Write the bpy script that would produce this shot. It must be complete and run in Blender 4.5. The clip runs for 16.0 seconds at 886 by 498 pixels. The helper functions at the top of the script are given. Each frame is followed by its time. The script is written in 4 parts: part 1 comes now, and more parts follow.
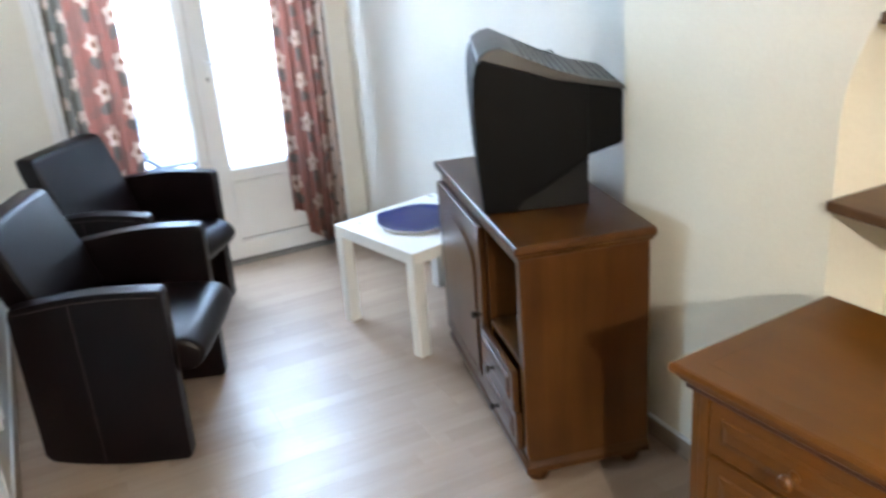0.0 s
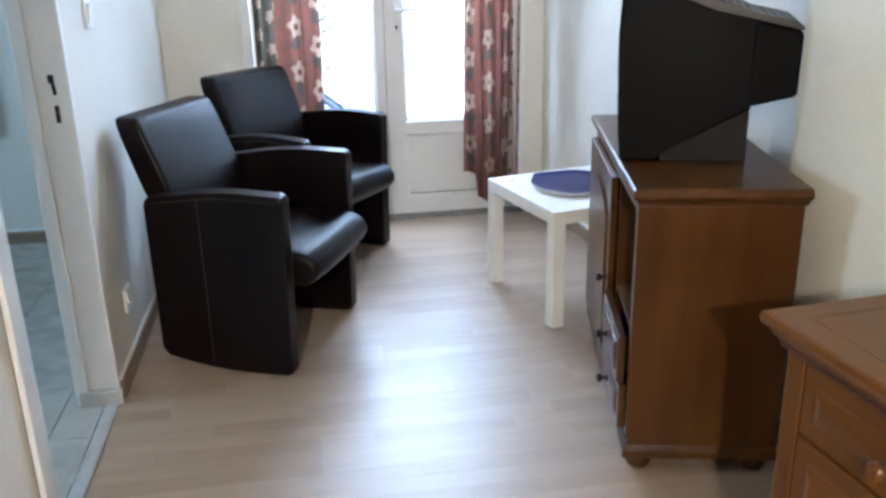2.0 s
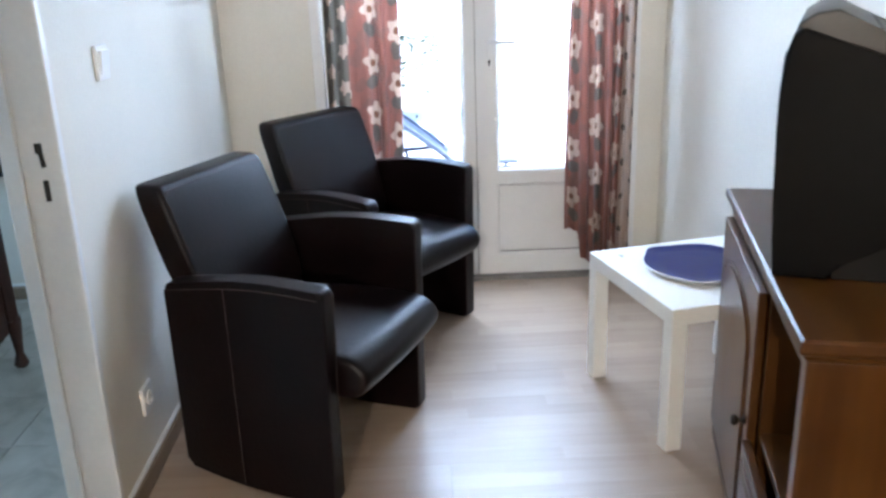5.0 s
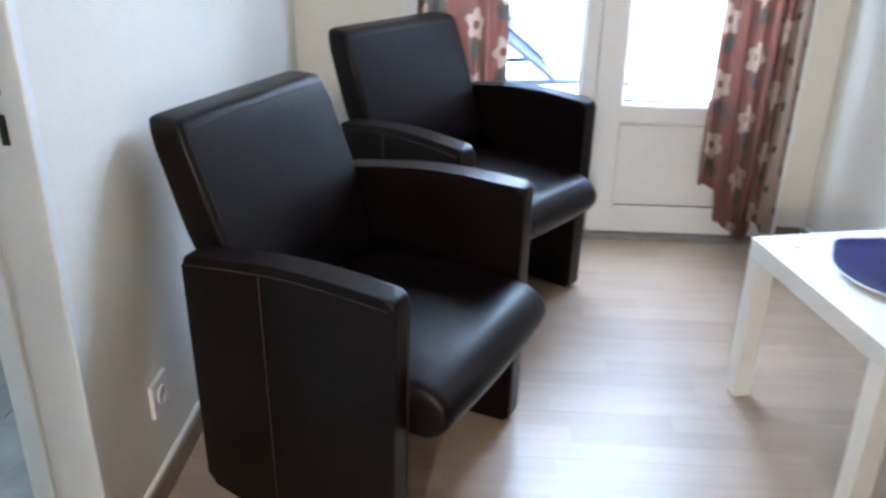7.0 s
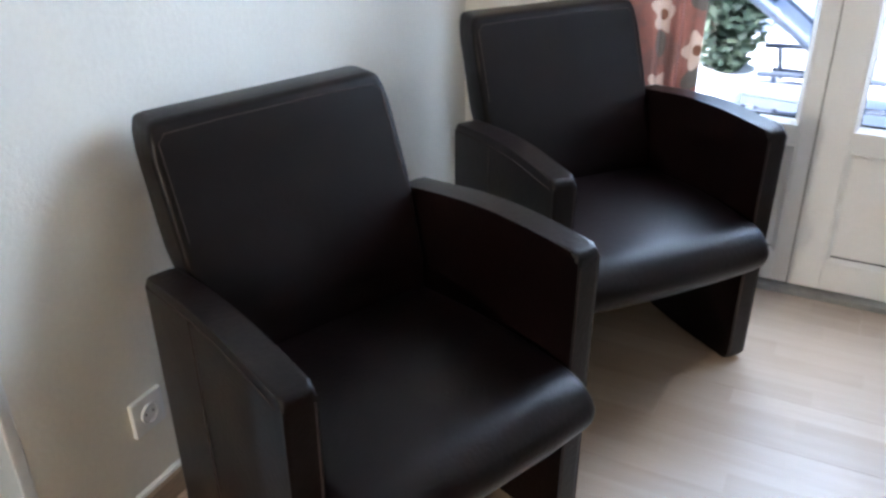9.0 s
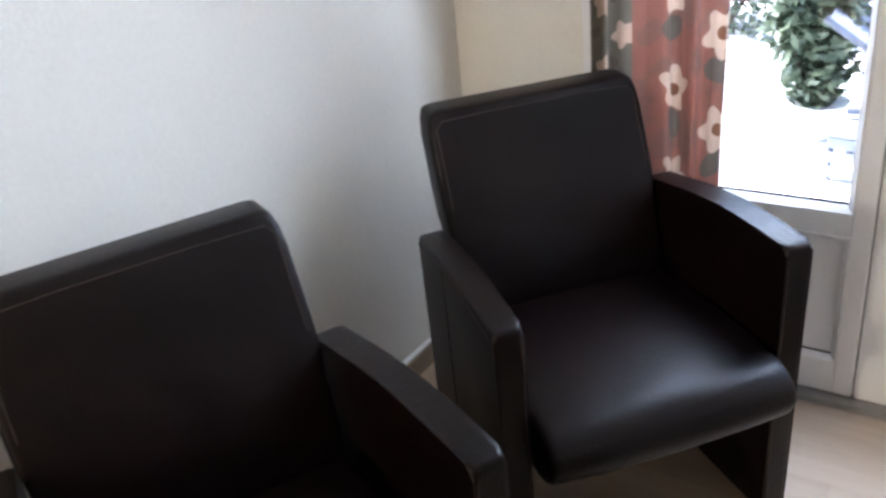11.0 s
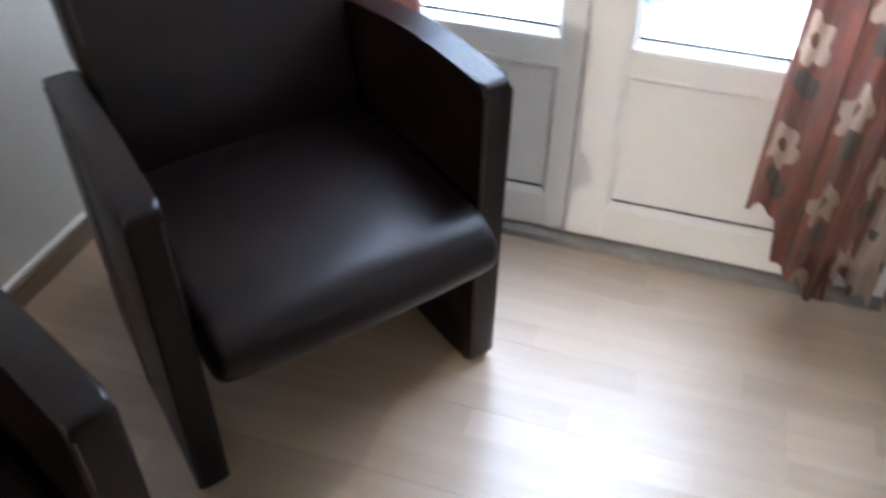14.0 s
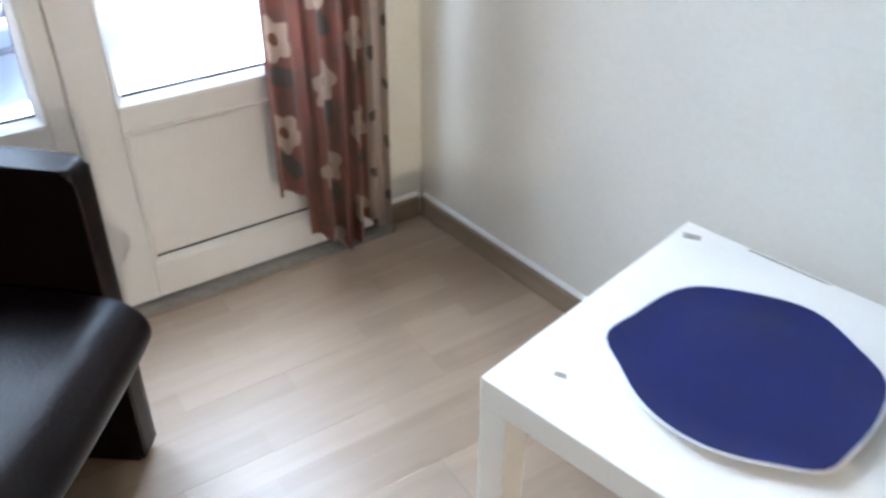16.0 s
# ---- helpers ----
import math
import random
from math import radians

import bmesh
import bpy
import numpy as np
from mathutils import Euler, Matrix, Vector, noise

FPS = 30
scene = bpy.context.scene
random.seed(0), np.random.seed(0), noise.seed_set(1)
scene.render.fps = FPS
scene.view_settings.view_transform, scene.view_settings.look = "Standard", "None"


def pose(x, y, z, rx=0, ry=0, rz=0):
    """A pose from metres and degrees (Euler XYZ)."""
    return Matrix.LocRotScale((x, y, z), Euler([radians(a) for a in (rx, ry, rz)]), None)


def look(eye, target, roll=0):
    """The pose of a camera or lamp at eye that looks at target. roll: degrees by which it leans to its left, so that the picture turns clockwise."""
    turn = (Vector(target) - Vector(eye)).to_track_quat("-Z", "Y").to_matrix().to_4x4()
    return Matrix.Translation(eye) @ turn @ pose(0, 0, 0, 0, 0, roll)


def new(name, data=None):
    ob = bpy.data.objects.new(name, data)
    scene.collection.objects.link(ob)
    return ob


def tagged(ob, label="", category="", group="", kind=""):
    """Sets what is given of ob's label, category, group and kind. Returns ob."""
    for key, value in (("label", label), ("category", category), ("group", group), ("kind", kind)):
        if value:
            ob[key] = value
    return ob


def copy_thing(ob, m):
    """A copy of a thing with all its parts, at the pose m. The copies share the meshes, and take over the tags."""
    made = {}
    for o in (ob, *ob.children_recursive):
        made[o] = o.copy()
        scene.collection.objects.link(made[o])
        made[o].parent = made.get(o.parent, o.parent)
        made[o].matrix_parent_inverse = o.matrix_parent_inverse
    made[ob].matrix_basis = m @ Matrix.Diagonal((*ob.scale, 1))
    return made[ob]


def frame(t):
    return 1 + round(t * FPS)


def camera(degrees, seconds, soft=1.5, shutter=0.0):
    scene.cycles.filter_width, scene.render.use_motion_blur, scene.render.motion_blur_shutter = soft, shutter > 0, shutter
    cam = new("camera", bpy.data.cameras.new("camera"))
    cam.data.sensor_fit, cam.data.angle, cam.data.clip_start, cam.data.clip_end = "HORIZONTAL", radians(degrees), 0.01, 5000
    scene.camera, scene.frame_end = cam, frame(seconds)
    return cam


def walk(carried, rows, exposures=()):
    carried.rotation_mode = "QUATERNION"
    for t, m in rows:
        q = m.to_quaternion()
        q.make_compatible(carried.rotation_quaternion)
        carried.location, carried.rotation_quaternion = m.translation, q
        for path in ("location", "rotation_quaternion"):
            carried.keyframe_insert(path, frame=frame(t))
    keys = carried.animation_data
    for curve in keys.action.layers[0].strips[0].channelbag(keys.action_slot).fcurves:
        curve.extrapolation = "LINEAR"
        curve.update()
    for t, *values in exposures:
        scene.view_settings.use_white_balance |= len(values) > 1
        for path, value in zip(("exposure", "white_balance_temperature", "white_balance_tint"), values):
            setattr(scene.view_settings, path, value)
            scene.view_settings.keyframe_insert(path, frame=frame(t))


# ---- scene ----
cam = camera(55.3, 16.0, 2.8, 0.5)
PATH = [
    (0, (0.325, -4.3, 1.622), (1.116, -2.609, 0.903), -4.6),
    (0.5, (0.404, -4.344, 1.564), (0.983, -2.546, 0.907), -2.3),
    (1, (0.45, -4.378, 1.538), (0.93, -2.568, 0.834), -2.5),
    (1.5, (0.51, -4.356, 1.468), (0.895, -2.515, 0.79), -3.8),
    (2, (0.635, -4.291, 1.325), (0.941, -2.428, 0.666), -1.2),
    (2.5, (0.729, -4.234, 1.355), (0.92, -2.368, 0.661), -1.8),
    (3, (0.839, -4.169, 1.347), (0.943, -2.31, 0.615), 1.7),
    (3.5, (0.879, -4.077, 1.342), (0.854, -2.217, 0.607), -0.1),
    (4, (0.86, -3.931, 1.363), (0.884, -2.036, 0.726), -1.7),
    (4.2, (0.85, -3.891, 1.37), (0.904, -1.99, 0.75), -1.6),
    (6.3, (0.675, -3.225, 1.346), (0.721, -1.373, 0.592), -2.3),
    (6.5, (0.662, -3.166, 1.328), (0.686, -1.345, 0.503), -1.6),
    (7, (0.704, -2.976, 1.311), (0.601, -1.166, 0.466), 0.8),
    (7.5, (0.769, -2.802, 1.305), (0.483, -1.06, 0.366), 0.9),
    (8, (0.871, -2.641, 1.31), (0.545, -0.89, 0.398), -0.1),
    (8.5, (1.012, -2.515, 1.307), (0.424, -0.832, 0.401), -0.6),
    (8.7, (1.07, -2.479, 1.307), (0.364, -0.85, 0.386), 0.4),
    (10.8, (1.262, -1.925, 1.364), (0.202, -0.502, 0.44), -6.9),
    (11, (1.274, -1.888, 1.372), (0.213, -0.444, 0.482), -6.6),
    (11.5, (1.25, -1.767, 1.344), (0.342, -0.309, 0.32), -5.8),
    (12, (1.233, -1.697, 1.334), (0.471, -0.179, 0.278), -3.4),
    (12.5, (1.239, -1.666, 1.341), (0.395, -0.182, 0.3), -2.7),
    (13, (1.263, -1.65, 1.328), (0.447, -0.212, 0.203), -2.7),
    (13.5, (1.287, -1.614, 1.329), (0.636, -0.177, 0.099), -0.5),
    (14, (1.273, -1.576, 1.289), (0.812, -0.123, -0.005), 0.6),
    (14.5, (1.189, -1.496, 1.261), (1.106, -0.032, -0.099), -0.8),
    (15, (1.111, -1.461, 1.27), (1.424, 0.008, -0.05), 1.7),
    (15.5, (1.0, -1.559, 1.258), (1.623, -0.114, 0.024), 2.1),
    (16, (0.856, -1.676, 1.267), (1.751, -0.305, 0.118), 0.3),
]
walk(cam, [(t, look(eye, target, roll)) for t, eye, target, roll in PATH],
     [(0, 2.73, 5480, 10), (1, 2.62, 5420, 10), (2, 2.58, 5380, 11), (4, 2.5, 5500, 13), (6.5, 2.71, 5520, 13), (8.5, 2.62, 5650, 12), (11, 2.53, 6050, 17), (12.5, 2.53, 6050, 15), (14.5, 2.97, 5850, 14), (16, 2.56, 5950, 13)])

# ---- world, sun and lamps ----
world = bpy.data.worlds.new("sky")
scene.world = world
world.use_nodes = True
wn = world.node_tree
sky = wn.nodes.new("ShaderNodeTexSky")
sky.sky_type, sky.sun_disc = "NISHITA", False
sky.sun_elevation, sky.sun_rotation = radians(57), radians(262)
wn.links.new(sky.outputs[0], wn.nodes["Background"].inputs[0])
wn.nodes["Background"].inputs[1].default_value = 0.15

sun = new("sun", bpy.data.lights.new("sun", "SUN"))
sun.data.energy, sun.data.angle, sun.data.color = 5.0, radians(0.6), (1.0, 0.97, 0.93)
sun.matrix_world = look((-14.0, -2.0, 22.0), (0, 0, 0))

door_light = new("door_daylight", bpy.data.lights.new("door_daylight", "AREA"))
door_light.data.shape, door_light.data.size, door_light.data.size_y = "RECTANGLE", 1.25, 0.95
door_light.data.energy, door_light.data.color = 13.0, (0.74, 0.87, 1.0)
door_light.matrix_world = look((1.08, 0.20, 1.52), (1.08, -2.6, 0.25))

# lamp added at the windowless west wall, in place of the bedroom's daylight
bed_light = new("bedroom_daylight", bpy.data.lights.new("bedroom_daylight", "AREA"))
bed_light.data.shape, bed_light.data.size, bed_light.data.size_y = "RECTANGLE", 0.9, 1.0
bed_light.data.energy, bed_light.data.color = 9.0, (0.64, 0.86, 1.0)
bed_light.matrix_world = look((-2.74, -1.9, 1.5), (-1.0, -1.7, 0.7))

lamp_light = new("ceiling_bulb_light", bpy.data.lights.new("ceiling_bulb_light", "POINT"))
lamp_light.data.energy, lamp_light.data.color, lamp_light.data.shadow_soft_size = 50.0, (1.0, 0.86, 0.66), 0.05
lamp_light.location = (0.10, -6.30, 2.19)


# ---- materials ----
def material(name):
    m = bpy.data.materials.new(name)
    m.use_nodes = True
    nt = m.node_tree
    return m, nt, nt.nodes["Principled BSDF"]


def node(nt, kind, **inputs):
    n = nt.nodes.new(kind)
    for key, value in inputs.items():
        n.inputs[key].default_value = value
    return n


def ramp(nt, source, stops):
    r = nt.nodes.new("ShaderNodeValToRGB")
    r.color_ramp.elements[0].position, r.color_ramp.elements[0].color = stops[0][0], (*stops[0][1], 1)
    r.color_ramp.elements[1].position, r.color_ramp.elements[1].color = stops[-1][0], (*stops[-1][1], 1)
    for at, colour in stops[1:-1]:
        r.color_ramp.elements.new(at).color = (*colour, 1)
    nt.links.new(source, r.inputs[0])
    return r.outputs[0]


def coords(nt, scale=(1, 1, 1), kind="Object"):
    c = nt.nodes.new("ShaderNodeTexCoord")
    mp = nt.nodes.new("ShaderNodeMapping")
    mp.inputs["Scale"].default_value = scale
    nt.links.new(c.outputs[kind], mp.inputs[0])
    return mp.outputs[0]


def noise_of(nt, vector, scale, detail=4.0, rough=0.55):
    n = node(nt, "ShaderNodeTexNoise", Scale=scale, Detail=detail, Roughness=rough)
    nt.links.new(vector, n.inputs["Vector"])
    return n.outputs[0]


def mixed(nt, factor, a, b, blend="MIX"):
    m = nt.nodes.new("ShaderNodeMix")
    m.data_type, m.blend_type = "RGBA", blend
    for socket, value in ((m.inputs[0], factor), (m.inputs[6], a), (m.inputs[7], b)):
        if isinstance(value, (tuple, float, int)):
            socket.default_value = (*value, 1) if isinstance(value, tuple) else value
        else:
            nt.links.new(value, socket)
    return m.outputs[2]


def calc(nt, op, a, b=0.0, c=0.0):
    m = nt.nodes.new("ShaderNodeMath")
    m.operation = op
    for n, value in enumerate((a, b, c)):
        if isinstance(value, (int, float)):
            m.inputs[n].default_value = value
        else:
            nt.links.new(value, m.inputs[n])
    return m.outputs[0]


def bumped(nt, bsdf, height, strength, distance):
    b = node(nt, "ShaderNodeBump", Strength=strength, Distance=distance)
    nt.links.new(height, b.inputs["Height"])
    nt.links.new(b.outputs[0], bsdf.inputs["Normal"])


def surface(name, dark, light, scale, rough, grain=60.0, bump=0.15, stretch=(1, 1, 1), metal=0.0, depth=0.002, kind="Object", shine=0.5):
    """A material with tone that varies at two scales, uneven gloss and fine relief."""
    m, nt, bsdf = material(name)
    v = coords(nt, stretch, kind)
    big, fine = noise_of(nt, v, scale), noise_of(nt, v, grain, 3.0)
    tone = calc(nt, "ADD", calc(nt, "MULTIPLY", big, 0.65), calc(nt, "MULTIPLY", fine, 0.35))
    nt.links.new(ramp(nt, tone, [(0.34, dark), (0.66, light)]), bsdf.inputs["Base Color"])
    nt.links.new(calc(nt, "ADD", rough - 0.08, calc(nt, "MULTIPLY", big, 0.16)), bsdf.inputs["Roughness"])
    bsdf.inputs["Metallic"].default_value = metal
    bsdf.inputs["Specular IOR Level"].default_value = shine
    bumped(nt, bsdf, fine, bump, depth)
    return m


PAINT = surface("wall_paint", (0.69, 0.662, 0.592), (0.77, 0.745, 0.67), 1.6, 0.75, 90.0, 0.25, depth=0.003)
# pier wall colour: yellower and a little paler than the other walls
CREAM = surface("pier_wall_cream", (0.74, 0.70, 0.575), (0.82, 0.785, 0.66), 1.6, 0.75, 90.0, 0.25, depth=0.003)
# dark tone chosen for the unseen rear walls, to lower bounced light
REAR = surface("unseen_rear_wall_dark", (0.28, 0.22, 0.165), (0.36, 0.29, 0.22), 1.6, 0.7, 90.0, 0.25, depth=0.003)
CEILING = surface("ceiling_paint", (0.76, 0.75, 0.72), (0.82, 0.81, 0.78), 2.0, 0.85, 120.0, 0.2)
GLOSS = surface("gloss_paint", (0.70, 0.71, 0.70), (0.78, 0.785, 0.775), 3.0, 0.38, 70.0, 0.05)
UPVC = surface("door_plastic", (0.74, 0.745, 0.735), (0.80, 0.80, 0.79), 4.0, 0.33, 90.0, 0.03)
LEATHER = surface("leather", (0.0026, 0.0008, 0.0008), (0.0052, 0.0018, 0.0019), 5.0, 0.37, 110.0, 0.40, depth=0.002, shine=0.20)
THREAD = surface("stitching", (0.035, 0.027, 0.024), (0.065, 0.05, 0.045), 40.0, 0.7, shine=0.15)
BLACK = surface("black_plastic", (0.0016, 0.0016, 0.0015), (0.0032, 0.003, 0.0028), 12.0, 0.58, 500.0, 0.12, shine=0.1)
DARKGREY = surface("dark_grey_plastic", (0.0035, 0.0033, 0.0031), (0.0055, 0.0052, 0.0048), 12.0, 0.5, 500.0, 0.12, shine=0.2)
SLOT = surface("grey_slots", (0.022, 0.021, 0.020), (0.034, 0.033, 0.032), 12.0, 0.6)
SILVER = surface("grey_plastic", (0.036, 0.035, 0.032), (0.054, 0.052, 0.048), 8.0, 0.46, 300.0, 0.06, metal=0.15)
IRON = surface("dark_metal", (0.03, 0.025, 0.02), (0.06, 0.05, 0.04), 30.0, 0.4, 200.0, 0.1, metal=0.8)
STRIP = surface("worn_aluminium", (0.70, 0.71, 0.72), (0.82, 0.83, 0.84), 14.0, 0.46, 120.0, 0.03, metal=0.7)
TABLE_WHITE = surface("white_foil", (0.76, 0.75, 0.71), (0.82, 0.81, 0.77), 5.0, 0.36, 150.0, 0.03)
SCUFF = surface("chipped_foil", (0.28, 0.25, 0.21), (0.40, 0.37, 0.33), 60.0, 0.8)
BLUE = surface("blue_glaze", (0.004, 0.008, 0.075), (0.007, 0.013, 0.100), 7.0, 0.36, 260.0, 0.10, shine=0.32)
RIM = surface("white_glaze", (0.62, 0.62, 0.66), (0.74, 0.74, 0.78), 9.0, 0.3)
SKIRT = surface("baseboard_wood", (0.20, 0.145, 0.095), (0.31, 0.235, 0.165), 4.0, 0.45, 70.0, 0.12, (0.4, 0.4, 6))
STRIPGREY = surface("door_sill_rubber", (0.16, 0.15, 0.14), (0.24, 0.23, 0.21), 9.0, 0.6)
DARKWOOD = surface("mahogany", (0.035, 0.011, 0.007), (0.085, 0.028, 0.016), 4.0, 0.32, 60.0, 0.1, (5, 5, 0.6))
BEDDING = surface("bedding", (0.55, 0.56, 0.60), (0.68, 0.69, 0.73), 6.0, 0.9, 120.0, 0.3)
CONCRETE = surface("terrace_paving", (0.62, 0.64, 0.66), (0.73, 0.75, 0.77), 1.2, 0.85, 40.0, 0.4)
GARDEN_WALL = surface("garden_wall_render", (0.60, 0.58, 0.53), (0.72, 0.70, 0.66), 1.5, 0.9, 40.0, 0.4)
LOUNGER = surface("lounger_frame", (0.05, 0.06, 0.085), (0.085, 0.10, 0.135), 10.0, 0.45, 100.0, 0.1)
SLING = surface("lounger_sling", (0.16, 0.18, 0.23), (0.24, 0.26, 0.32), 14.0, 0.7, 200.0, 0.3)
LEAF = surface("shrub_leaf", (0.05, 0.075, 0.045), (0.10, 0.13, 0.075), 6.0, 0.5, 60.0, 0.2)
BARK = surface("bark", (0.06, 0.045, 0.03), (0.13, 0.10, 0.07), 9.0, 0.9, 50.0, 0.6)
OPAL = surface("opal_shade", (0.70, 0.69, 0.66), (0.78, 0.77, 0.74), 6.0, 0.5)


def wood(name, dark, mid, light, along, rough=0.34, wave=1.0):
    """Stained wood: long streaks along one axis, broad tone and pores."""
    m, nt, bsdf = material(name)
    squeeze = [9.0, 9.0, 9.0]
    squeeze[along] = 0.6
    v = coords(nt, squeeze)
    streak, pores = noise_of(nt, v, 2.2, 2.0, 0.45), noise_of(nt, v, 9.0, 1.0)
    broad = noise_of(nt, coords(nt, [1.5 if k != along else 0.8 for k in range(3)]), 3.2, 4.0)
    tone = calc(nt, "ADD", calc(nt, "MULTIPLY", streak, 0.30), calc(nt, "ADD", calc(nt, "MULTIPLY", pores, 0.06), calc(nt, "MULTIPLY", broad, 0.54)))
    nt.links.new(ramp(nt, tone, [(0.30, dark), (0.48, mid), (0.68, light)]), bsdf.inputs["Base Color"])
    nt.links.new(calc(nt, "ADD", rough - 0.08, calc(nt, "MULTIPLY", broad, 0.16)), bsdf.inputs["Roughness"])
    bsdf.inputs["Specular IOR Level"].default_value = 0.28
    bumped(nt, bsdf, broad, 0.03, 0.0002)
    return m


PINE_Y = wood("stained_pine_lengthwise", (0.042, 0.0140, 0.0023), (0.068, 0.0260, 0.0044), (0.100, 0.0420, 0.0078), 1)
PINE_Z = wood("stained_pine_upright", (0.042, 0.0140, 0.0023), (0.068, 0.0260, 0.0044), (0.100, 0.0420, 0.0078), 2)
OAK_Y = wood("honey_wood_lengthwise", (0.094, 0.0345, 0.0042), (0.118, 0.0460, 0.0058), (0.142, 0.060, 0.0082), 1, 0.30)
OAK_Z = wood("honey_wood_upright", (0.094, 0.0345, 0.0042), (0.118, 0.0460, 0.0058), (0.142, 0.060, 0.0082), 2, 0.32)
SHELFWOOD = wood("shelf_wood", (0.07, 0.035, 0.014), (0.12, 0.062, 0.026), (0.17, 0.095, 0.042), 1, 0.4)


def laminate():
    """Pale oak laminate: three printed strips a board, each board its own tone."""
    m, nt, bsdf = material("oak_laminate")
    info = nt.nodes.new("ShaderNodeObjectInfo")
    shift = node(nt, "ShaderNodeCombineXYZ")
    nt.links.new(calc(nt, "MULTIPLY", info.outputs["Random"], 37.0), shift.inputs[0])
    nt.links.new(calc(nt, "MULTIPLY", info.outputs["Random"], 11.0), shift.inputs[1])
    add = nt.nodes.new("ShaderNodeVectorMath")
    c = nt.nodes.new("ShaderNodeTexCoord")
    nt.links.new(c.outputs["Object"], add.inputs[0])
    nt.links.new(shift.outputs[0], add.inputs[1])
    stretch = nt.nodes.new("ShaderNodeMapping")
    stretch.inputs["Scale"].default_value = (1.1, 12.0, 1.0)
    nt.links.new(add.outputs[0], stretch.inputs[0])
    grain, pores = noise_of(nt, stretch.outputs[0], 2.4, 6.0, 0.62), noise_of(nt, stretch.outputs[0], 16.0, 3.0)
    split = nt.nodes.new("ShaderNodeSeparateXYZ")
    nt.links.new(c.outputs["Object"], split.inputs[0])
    lane = calc(nt, "FLOOR", calc(nt, "DIVIDE", split.outputs[1], 0.0643))
    block = calc(nt, "FLOOR", calc(nt, "ADD", calc(nt, "DIVIDE", split.outputs[0], 0.42), calc(nt, "MULTIPLY", lane, 0.37)))
    cell = node(nt, "ShaderNodeCombineXYZ")
    nt.links.new(lane, cell.inputs[0])
    nt.links.new(block, cell.inputs[1])
    nt.links.new(calc(nt, "MULTIPLY", info.outputs["Random"], 50.0), cell.inputs[2])
    white = nt.nodes.new("ShaderNodeTexWhiteNoise")
    nt.links.new(cell.outputs[0], white.inputs[0])
    tone = calc(nt, "ADD", calc(nt, "MULTIPLY", grain, 0.55), calc(nt, "ADD", calc(nt, "MULTIPLY", pores, 0.17), calc(nt, "MULTIPLY", white.outputs[0], 0.28)))
    nt.links.new(ramp(nt, tone, [(0.25, (0.268, 0.190, 0.130)), (0.5, (0.325, 0.238, 0.168)), (0.77, (0.385, 0.290, 0.212))]), bsdf.inputs["Base Color"])
    bsdf.inputs["Specular IOR Level"].default_value = 0.95
    smear = noise_of(nt, coords(nt, (1, 1, 1), "Object"), 3.0, 3.0)
    nt.links.new(calc(nt, "ADD", 0.355, calc(nt, "MULTIPLY", smear, 0.09)), bsdf.inputs["Roughness"])
    bumped(nt, bsdf, pores, 0.05, 0.0006)
    return m


LAMINATE = laminate()


def marble():
    m, nt, bsdf = material("marbled_tile")
    v = coords(nt)
    info = nt.nodes.new("ShaderNodeObjectInfo")
    n1 = node(nt, "ShaderNodeTexNoise", Scale=5.0, Detail=6.0, Distortion=1.4)
    n1.noise_dimensions = "4D"
    nt.links.new(v, n1.inputs["Vector"])
    nt.links.new(calc(nt, "MULTIPLY", info.outputs["Random"], 40.0), n1.inputs["W"])
    nt.links.new(ramp(nt, n1.outputs[0], [(0.3, (0.42, 0.405, 0.37)), (0.5, (0.55, 0.54, 0.50)), (0.7, (0.63, 0.62, 0.585))]), bsdf.inputs["Base Color"])
    bsdf.inputs["Roughness"].default_value = 0.22
    bumped(nt, bsdf, noise_of(nt, v, 60.0), 0.04, 0.001)
    return m


TILE = marble()
GROUT = surface("grout", (0.11, 0.105, 0.095), (0.17, 0.165, 0.15), 20.0, 0.9)


